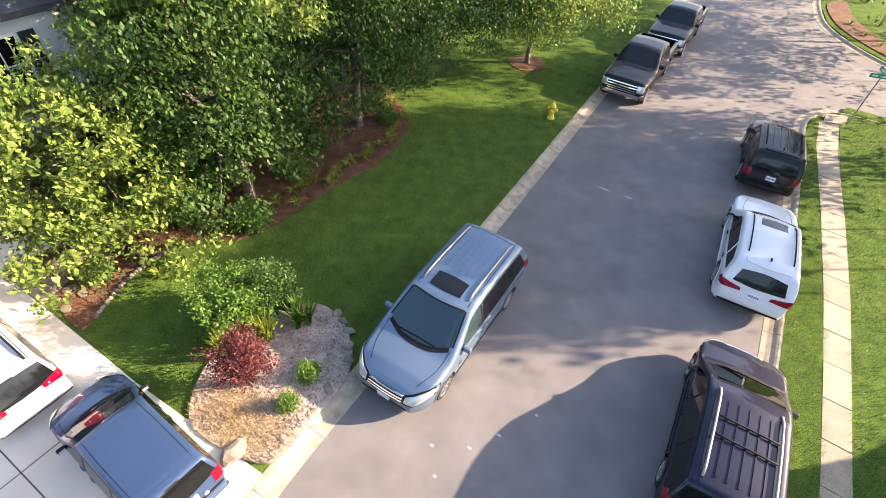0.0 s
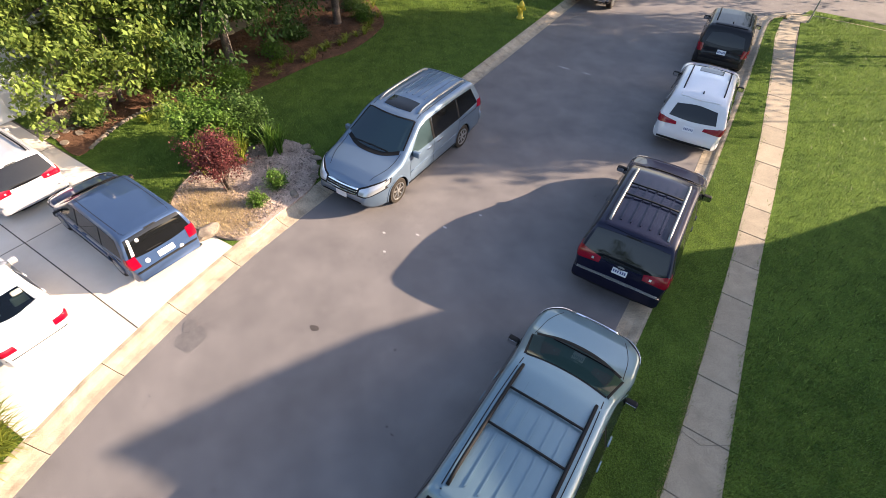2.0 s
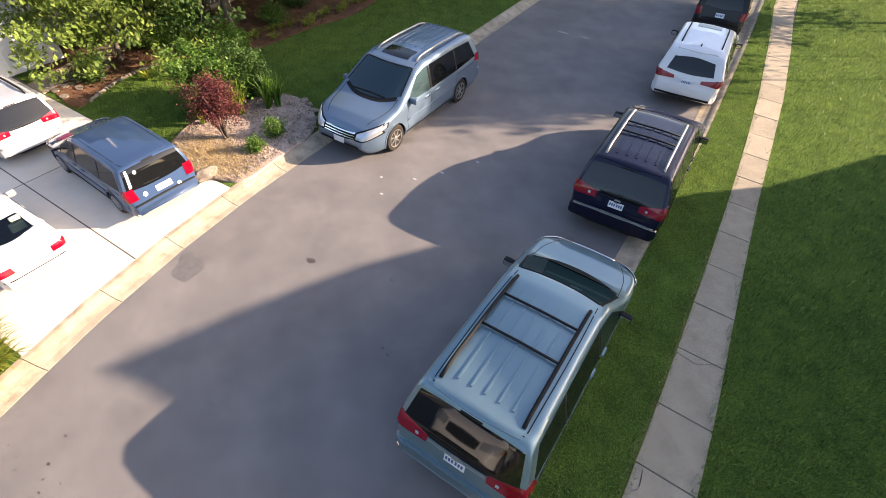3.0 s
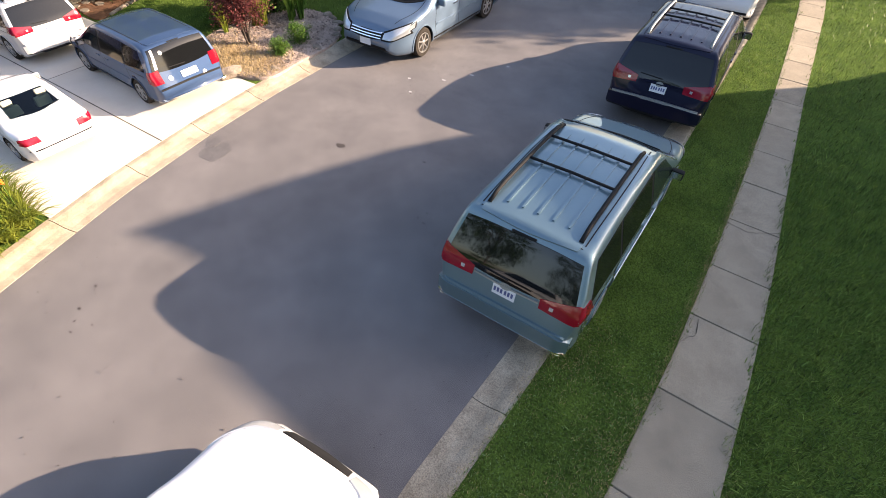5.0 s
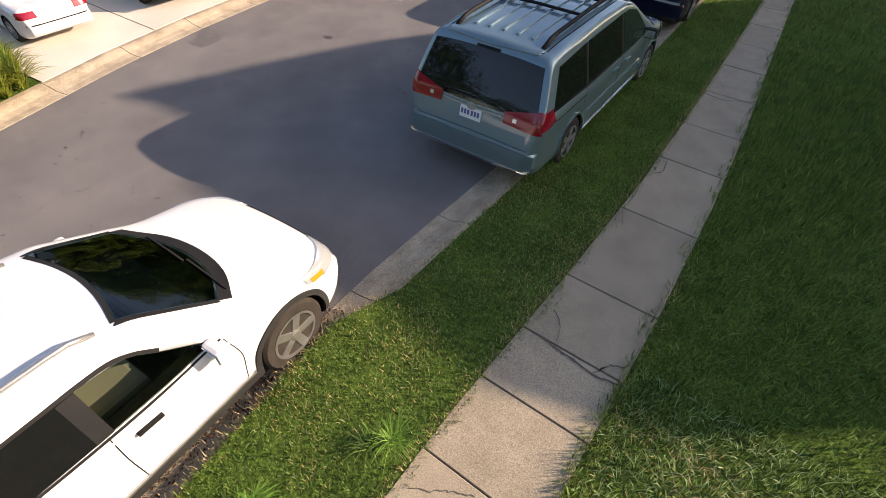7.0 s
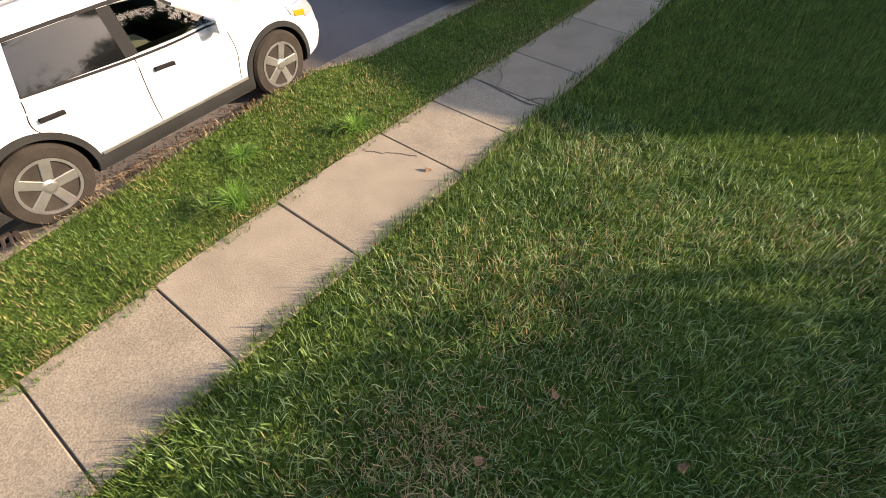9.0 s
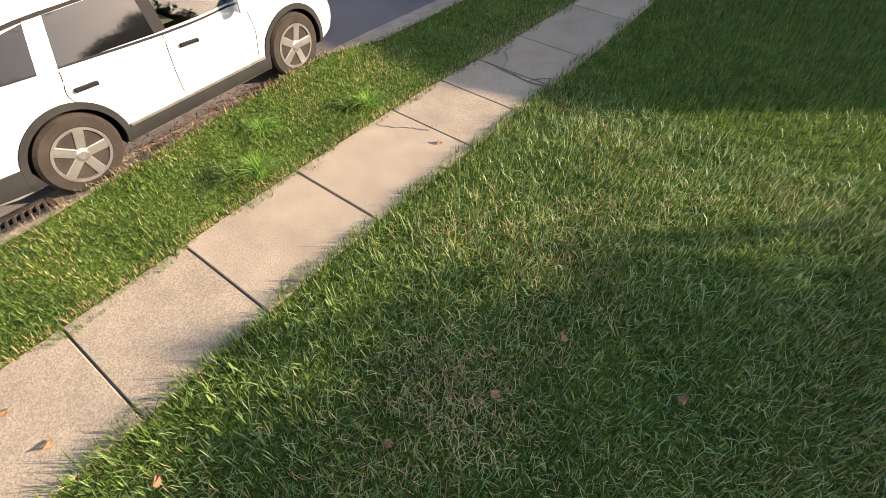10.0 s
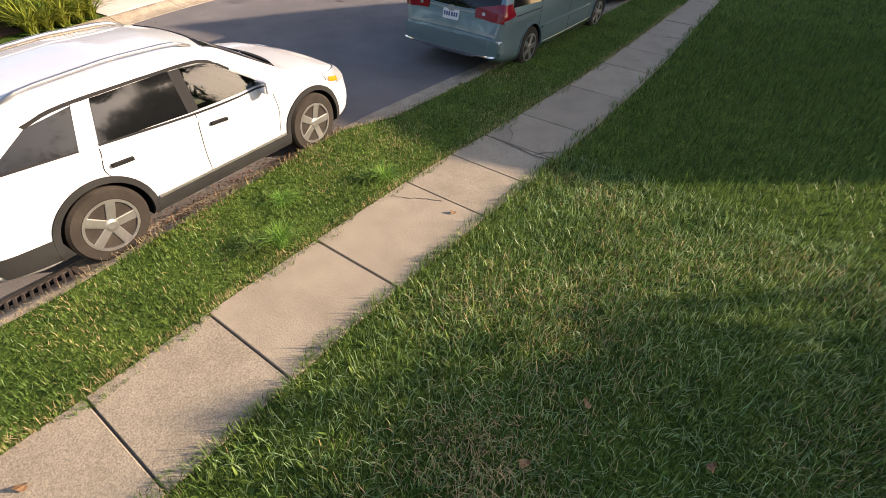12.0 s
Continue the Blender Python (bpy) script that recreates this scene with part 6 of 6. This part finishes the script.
for k, (x, y) in enumerate([(-6.4, 2.75), (-6.25, 3.0), (-6.5, 2.95), (-6.7, 2.1), (-6.85, 1.95), (-7.35, 1.35), (-7.15, 1.2)]):
    clump("iris", "clump of upright sword-shaped green leaves", (x, y, 0.13), 44, 1.0, 0.42, 0.045, LEAF_YELLOW if k > 2 else LEAF_SHRUB, 70 + k, group="irises")
for k, (x, y) in enumerate([(-4.75, 2.75), (-4.98, 3.05), (-5.3, 3.4), (-5.62, 3.55), (-4.6, 0.5), (-4.62, 1.9)]):
    stone((x, y, 0.15), (0.13 + 0.03 * (k % 3), 0.1, 0.06), 100 + k, "flat pale stone at the bed's edge")
for k in range(22):
    t = k / 21
    stone((-10.7 - 0.5 * t - 0.3 * math.sin(3 * t), 0.2 + 2.7 * t, 0.12), (0.085, 0.06, 0.05), 140 + k, "small grey-brown edging stone beside mulch", "edging of the mulch bed")
stone((-5.25, -0.22, 0.15), (0.3, 0.22, 0.16), 120)
stone((-5.9, 3.65, 0.14), (0.16, 0.12, 0.09), 122)
# lilies along the mulch bed, south of the driveway and on the far corner
for k in range(26):
    rng = random.Random(700 + k)
    y = 5.2 + 0.36 * k
    x = float(np.interp(y, (5.0, 6.0, 8.4, 10.6, 12.7, 14.2), (-9.75, -9.65, -9.5, -9.3, -10.1, -12.0))) - rng.uniform(0.2, 0.9)
    clump("lily", "clump of arching yellow-green leaves in mulch", (x, y, 0.11), 36, rng.uniform(0.3, 0.46), 0.42, 0.026, LEAF_YELLOW, 200 + k, group="lilies along the mulch bed")
for k, (x, y) in enumerate([(-11.4, 13.6), (-12.2, 13.9), (-13.1, 13.9), (-11.2, 2.9), (-11.5, 3.9), (-10.6, 1.9)]):
    clump("lily", "clump of arching yellow-green leaves in mulch", (x, y, 0.11), 34, 0.4, 0.4, 0.026, LEAF_YELLOW, 240 + k, group="lilies along the mulch bed")
for k in range(35):
    rng = random.Random(500 + k)
    clump("lily", "clump of yellow-green leaves with orange flowers", (west_x(-5.3 - 0.3 * (k // 7)) - 0.55 - 0.25 * (k % 7) - rng.random() * 0.06, -5.24 - 0.3 * (k // 7) - rng.random() * 0.1, 0.12), 100, 0.66, 0.62, 0.026, LEAF_YELLOW, 300 + k, group="lilies south of the driveway", flowers=3 if k % 2 else 0)
bush("shrub", "mossy green upright shrub among the lilies", (-4.9, -6.9, 0.12), (0.5, 0.5, 0.85), LEAF_SHRUB, 0.07, 240, 30, 66)
bush("shrub", "dark green shrub at the mulch bed", (-10.15, 4.75, 0.1), (0.42, 0.42, 0.42), LEAF_SHRUB, 0.08, 170, 28, 67)
bush("shrub", "dark green shrub deep in the mulch", (-12.6, 4.8, 0.1), (0.8, 0.7, 0.6), LEAF_DARK, 0.08, 200, 28, 68)
for k, (x, y, r) in enumerate([(-11.0, 7.3, 0.4), (-11.6, 9.0, 0.5), (-10.8, 12.2, 0.4), (-12.0, 12.9, 0.5), (-12.3, 3.6, 0.45), (-11.9, 0.9, 0.4)]):
    bush("low_shrub", "low spreading green shrub in the mulch", (x, y, 0.1), (r, r, 0.3), LEAF_DARK if k % 2 else LEAF_SHRUB, 0.07, 110, 26, 370 + k)
for k, (x, y) in enumerate([(5.4, 40.5), (6.2, 38.6), (7.0, 37.2), (7.6, 36.2)]):
    clump("lily", "clump of low leaves in the far bed", (x, y, 0.12), 30, 0.4, 0.4, 0.03, LEAF_SHRUB, 340 + k, group="plants of the far bed")
for k, (x, y, h) in enumerate([(4.74, -6.4, 0.26), (4.62, -6.52, 0.2), (4.72, -7.8, 0.28), (4.62, -7.98, 0.2), (4.22, -7.35, 0.18)]):
    clump("grass_tuft", "coarse bright green grass tuft on the verge", (x, y, LAWN), 130, h, 0.27, 0.007, BLADE_FRESH if k % 2 == 0 else BLADE, 350 + k, group="coarse grass tufts")
# fallen leaves
for k, (x, y, z) in enumerate([(7.18, -8.95, 0.16), (7.5, -8.35, 0.16), (8.42, -7.72, 0.16), (6.34, -9.81, 0.16), (7.66, -7.75, 0.16), (5.71, -6.46, 0.124), (5.28, -10.11, 0.124), (5.67, -10.05, 0.124)]):
    bm = bmesh.new()
    ring = [(0.034 * math.cos(a) * (1 + 0.35 * math.cos(3 * a)), 0.026 * math.sin(a), 0.012 * math.cos(2 * a)) for a in (2 * math.pi * j / 12 for j in range(12))]
    bm.faces.new([bm.verts.new(p) for p in ring])
    bmesh.ops.solidify(bm, geom=list(bm.faces), thickness=0.002)
    ob = put_mesh("fallen_leaf", bm, DEAD_LEAF)
    ob.matrix_basis = pose(x, y, z + 0.01, 12 * (k % 3), -9, 40 * k)
    tagged(ob, "small curled brown leaf lying on the ground", "leaf", "fallen leaves")

# ---- grass ----
def blades(name, rng, xy, z, height, width, material, label, lean=0.5, out=None, bent=True):
    """Single blades, each a narrow bent strip."""
    n = len(xy)
    yaw, h, w = rng.uniform(0, 2 * np.pi, n), height * rng.uniform(0.5, 1.35, n), width * rng.uniform(0.7, 1.3, n)
    if out is not None:
        yaw = np.arctan2(out[:, 1], out[:, 0]) + rng.normal(0, 0.8, n)
    tilt = np.abs(rng.normal(0, lean, n))
    d, s = np.stack([np.cos(yaw), np.sin(yaw)], 1), np.stack([-np.sin(yaw), np.cos(yaw)], 1)
    foot = np.column_stack([xy, np.full(n, z) if np.isscalar(z) else z])
    levels = ((0.0, 1.0), (0.55, 0.85), (1.0, 0.12)) if bent else ((0.0, 1.0), (1.0, 0.3))
    count = 2 * len(levels)
    verts = np.zeros((n, count, 3))
    for k, (up, wide) in enumerate(levels):
        bend = tilt * (0.55 + 0.75 * up)
        mid = foot.copy()
        mid[:, :2] += d * (h * up * np.sin(bend))[:, None]
        mid[:, 2] += h * up * np.maximum(np.cos(bend), 0.12)
        for side, corner in ((-1, 2 * k), (1, 2 * k + 1)):
            verts[:, corner] = mid
            verts[:, corner, :2] += s * (w * wide * side / 2)[:, None]
    strip = np.array([[0, 1, 3, 2], [2, 3, 5, 4]][:len(levels) - 1])
    faces = (np.arange(n)[:, None, None] * count + strip[None]).reshape(-1, 4)
    return tri_mesh(name, verts.reshape(-1, 3), faces, material, None, label, "grass", "stuff")


def scatter(rng, x0, x1, y0, y1, per_metre, keep=None):
    n = int((x1 - x0) * (y1 - y0) * per_metre)
    p = np.column_stack([rng.uniform(x0, x1, n), rng.uniform(y0, y1, n)])
    return p[keep(p)] if keep is not None else p


grng = np.random.default_rng(77)


def tufted(p, rng, size=0.085, pull=0.75):
    """Draws blades together into tufts; also gives each blade's way from its tuft."""
    cell = np.floor(p / size)
    shift = np.column_stack([np.sin(cell @ (12.9, 78.2)) * 43758.5, np.sin(cell @ (39.3, 11.1)) * 24634.6]) % 1.0
    mid = (cell + 0.15 + 0.7 * shift) * size
    q = mid + (p - mid) * (1 - pull * rng.uniform(0.2, 1, (len(p), 1)))
    return q, q - mid


def right_of_walk(p, over=0.075):
    return p[:, 0] > np.interp(p[:, 1], WALK_Y, WALK_R) - over * (1 + 0.9 * np.sin(p[:, 1] * 7.3) * np.sin(p[:, 1] * 2.9 + 1))


def left_of_walk(p, over=0.07):
    return (p[:, 0] > np.interp(p[:, 1], EAST_Y, EAST_X) + kerb_grass(p[:, 1])) & (p[:, 0] < np.interp(p[:, 1], WALK_Y, WALK_L) + over * (1 + np.sin(p[:, 1] * 6.1) * np.sin(p[:, 1] * 2.3 + 2)))


def lumps(p, scale, seed):
    """A smooth random height between 0 and 1 over the plan."""
    return np.array([0.5 + 0.5 * noise.noise(Vector((x * scale, y * scale, seed))) for x, y in p])


def feathered(p, east, south, wide=1.1):
    """Thins a patch out towards its eastern and southern edges."""
    return p[grng.random(len(p)) < np.clip((east - p[:, 0]) / wide, 0, 1) * np.clip((p[:, 1] - south) / wide, 0, 1)]


near, away = tufted(feathered(scatter(grng, 5.8, 10.2, -11.9, -4.6, 5600, lambda p: right_of_walk(p)), 10.2, -11.9), grng, 0.06)
kept = grng.random(len(near)) < 0.3 + 1.3 * lumps(near, 2.6, 3.0)
near, away = near[kept], away[kept]
swell = 0.5 + lumps(near, 1.7, 8.0)
blades("lawn_grass", grng, near, LAWN - 0.01, 0.062 * swell, 0.005, BLADE, "thick green lawn grass, blade by blade", 0.6, away)
tips = scatter(grng, 5.9, 9.6, -10.9, -4.6, 700, lambda p: right_of_walk(p, -0.03))
blades("lawn_grass", grng, tips, LAWN, 0.1, 0.005, BLADE_GLINT, "long blades above the lawn, pale to stand for glints", 0.85)
mid_lawn, away = tufted(feathered(np.concatenate([scatter(grng, 5.6, 13.5, -4.6, 4.0, 1800, lambda p: right_of_walk(p)), scatter(grng, 9.2, 13.5, -10, -4.6, 1300)]), 13.5, -10, 2.5), grng)
blades("lawn_grass", grng, mid_lawn, LAWN - 0.01, 0.09, 0.0068, BLADE, "green lawn grass further off", 0.6, away, bent=False)
sparse = scatter(grng, 6.0, 24, -22, 8, 90, lambda p: right_of_walk(p))
blades("lawn_grass", grng, sparse, LAWN - 0.01, 0.09, 0.02, BLADE, "coarse grass of the wider lawn", 0.6, bent=False)
far_grass = scatter(grng, 5.5, 14, 4, 26.4, 300, lambda p: right_of_walk(p))
blades("lawn_grass", grng, far_grass, LAWN - 0.01, 0.08, 0.013, BLADE, "green lawn grass near the corner", 0.6, bent=False)
verge_near, away = tufted(scatter(grng, 3.2, 5.3, -11.5, -3.5, 6000, lambda p: left_of_walk(p)), grng)
kept = grng.random(len(verge_near)) < 0.3 + 1.3 * lumps(verge_near, 3.2, 5.0)
verge_near, away = verge_near[kept], away[kept]
blades("verge_grass", grng, verge_near, LAWN + 0.002, 0.045 * (0.5 + lumps(verge_near, 2.2, 9.0)), 0.0046, BLADE, "short green verge grass beside the kerb", 0.7, away)
verge_far = scatter(grng, 3.8, 5.3, -3.5, 14, 2100, lambda p: left_of_walk(p))
blades("verge_grass", grng, verge_far, LAWN - 0.01, 0.065, 0.0075, BLADE, "short green verge grass further up", 0.7, bent=False)
verge_end = scatter(grng, 3.9, 4.9, 14, 23.5, 500, lambda p: left_of_walk(p))
blades("verge_grass", grng, verge_end, LAWN - 0.01, 0.07, 0.018, BLADE, "short verge grass near the corner", 0.7, bent=False)
verge_tips = scatter(grng, 3.4, 5.1, -11.3, -2.0, 260, lambda p: left_of_walk(p, 0.0))
blades("verge_grass", grng, verge_tips, LAWN, 0.06, 0.0045, BLADE_GLINT, "blades standing above the verge, pale to stand for glints", 0.8)
ys = grng.uniform(-11.8, -4.5, 2600)
fringe = np.column_stack([np.interp(ys, WALK_Y, WALK_R) + grng.normal(0.03, 0.04, 2600) + 0.03 * np.sin(ys * 9), ys])
blades("lawn_grass", grng, fringe, LAWN, 0.12, 0.0048, BLADE, "taller grass along the sidewalk's edge", 0.55)
for low, high, side, dense in ((-11.5, 4.0, "left", 420), (-11.5, -3.0, "right", 90)):
    n = int((high - low) * dense)
    ys = grng.uniform(low, high, n)
    line = np.interp(ys, WALK_Y, WALK_L if side == "left" else WALK_R)
    edge = np.column_stack([line + grng.normal(-0.02 if side == "left" else 0.02, 0.035, n), ys])
    blades("edge_straw", grng, edge, LAWN, 0.06, 0.004, STRAW, "dry straw-coloured grass at the sidewalk's edge", 0.9, bent=False)
ys = grng.uniform(-11, 2, 4200)
kerb_straw = np.column_stack([np.interp(ys, EAST_Y, EAST_X) + kerb_grass(ys) + grng.normal(0.02, 0.05, 4200), ys])
blades("edge_straw", grng, kerb_straw, LAWN - 0.01, 0.055, 0.0045, STRAW, "dry straw-coloured grass along the kerb", 0.9, bent=False)
dry = scatter(grng, 6.1, 10.0, -10.5, -5, 800)
dry = dry[grng.random(len(dry)) < 2.6 * (lumps(dry, 0.9, 2.0) - 0.35)]
blades("dry_grass", grng, dry, LAWN, 0.08, 0.006, STRAW, "scattered dry blades in the lawn", 0.9, bent=False)


dry = scatter(grng, 3.4, 5.1, -11.5, -2, 2600, lambda p: left_of_walk(p, 0.0))
dry = dry[grng.random(len(dry)) < 1.7 * (lumps(dry, 1.3, 6.0) - 0.42)]
blades("dry_grass", grng, dry, LAWN, 0.05, 0.0045, STRAW, "brown dry patches in the verge", 0.9)


dry = grng.normal((7.25, -8.45), (0.28, 0.22), (900, 2))
blades("dry_grass", grng, dry, LAWN, 0.07, 0.005, STRAW, "worn dry patch in the lawn", 1.0)


def west_free(p):
    ok = p[:, 0] < np.interp(p[:, 1], [e[0] for e in WEST_EDGE], [e[1] - 0.52 for e in WEST_EDGE])
    drive = (p[:, 1] < 0.1) & (p[:, 1] > -6.0)
    shut = np.array([inside(BED, x, y) or inside(MULCH_BED, x, y) for x, y in p])
    return ok & ~drive & ~shut


west = scatter(grng, -12.6, -4.3, 0, 22, 340, west_free)
blades("lawn_grass", grng, west, LAWN - 0.01, 0.075, 0.0095, BLADE, "shaded west lawn grass", 0.6, bent=False)
straw_patch = grng.normal((-5.65, 0.3), (0.75, 0.42), (13000, 2))
straw_patch = straw_patch[[inside(BED, x, y) for x, y in straw_patch]]
blades("dry_grass", grng, straw_patch, 0.155, 0.1, 0.006, STRAW, "heap of dry cut grass on the corner bed", 1.0, bent=False)
# loose chips on the corner bed
chips = scatter(grng, -7.4, -4.5, -0.3, 3.7, 420, lambda p: np.array([inside(BED, x, y) for x, y in p]))
v, f = leaves_at(grng, np.column_stack([chips, np.full(len(chips), 0.172)]), 0.06, 0.006, -0.35, 0.7)
tri_mesh("bark_chips", v, f, CHIPS, None, "loose pinkish bark chips on the corner bed", "chips", "stuff")
mulch_bits = scatter(grng, -13.5, -9.5, 0.2, 13.5, 160, lambda p: np.array([inside(MULCH_BED, x, y) for x, y in p]))
v, f = leaves_at(grng, np.column_stack([mulch_bits, np.full(len(mulch_bits), 0.132)]), 0.09, 0.008, -0.35, 0.4)
tri_mesh("mulch_bits", v, f, MULCH, None, "loose red-brown mulch bits", "mulch", "stuff")
litter = np.column_stack([grng.uniform(-3.0, 3.2, 1300), grng.uniform(-9, 13, 1300)])
v, f = leaves_at(grng, np.column_stack([litter, np.full(len(litter), 0.012)]), 0.014, 0.001, -0.35, 0.7)
tri_mesh("road_litter", v, f, CHALK, None, "tiny pale bits of litter on the asphalt", "litter", "stuff")
ys = grng.uniform(-8.9, -5.6, 1500)
gutter = np.column_stack([np.interp(ys, EAST_Y, EAST_X) + grng.normal(0.06, 0.1, 1500), ys, np.full(1500, 0.03)])
v, f = leaves_at(grng, gutter, 0.026, 0.004, -0.35, 0.6)
tri_mesh("gutter_litter", v, f, MULCH, None, "brown leaf litter in the gutter beside the crossover", "litter", "stuff")
grit = np.column_stack([grng.uniform(-3.0, 3.3, 2600), grng.uniform(-9, 12, 2600)])
v, f = leaves_at(grng, np.column_stack([grit, np.full(len(grit), 0.012)]), 0.02, 0.001, -0.35, 0.8)
tri_mesh("road_grit", v, f, DIRT, None, "tiny dark specks of grit on the asphalt", "grit", "stuff")
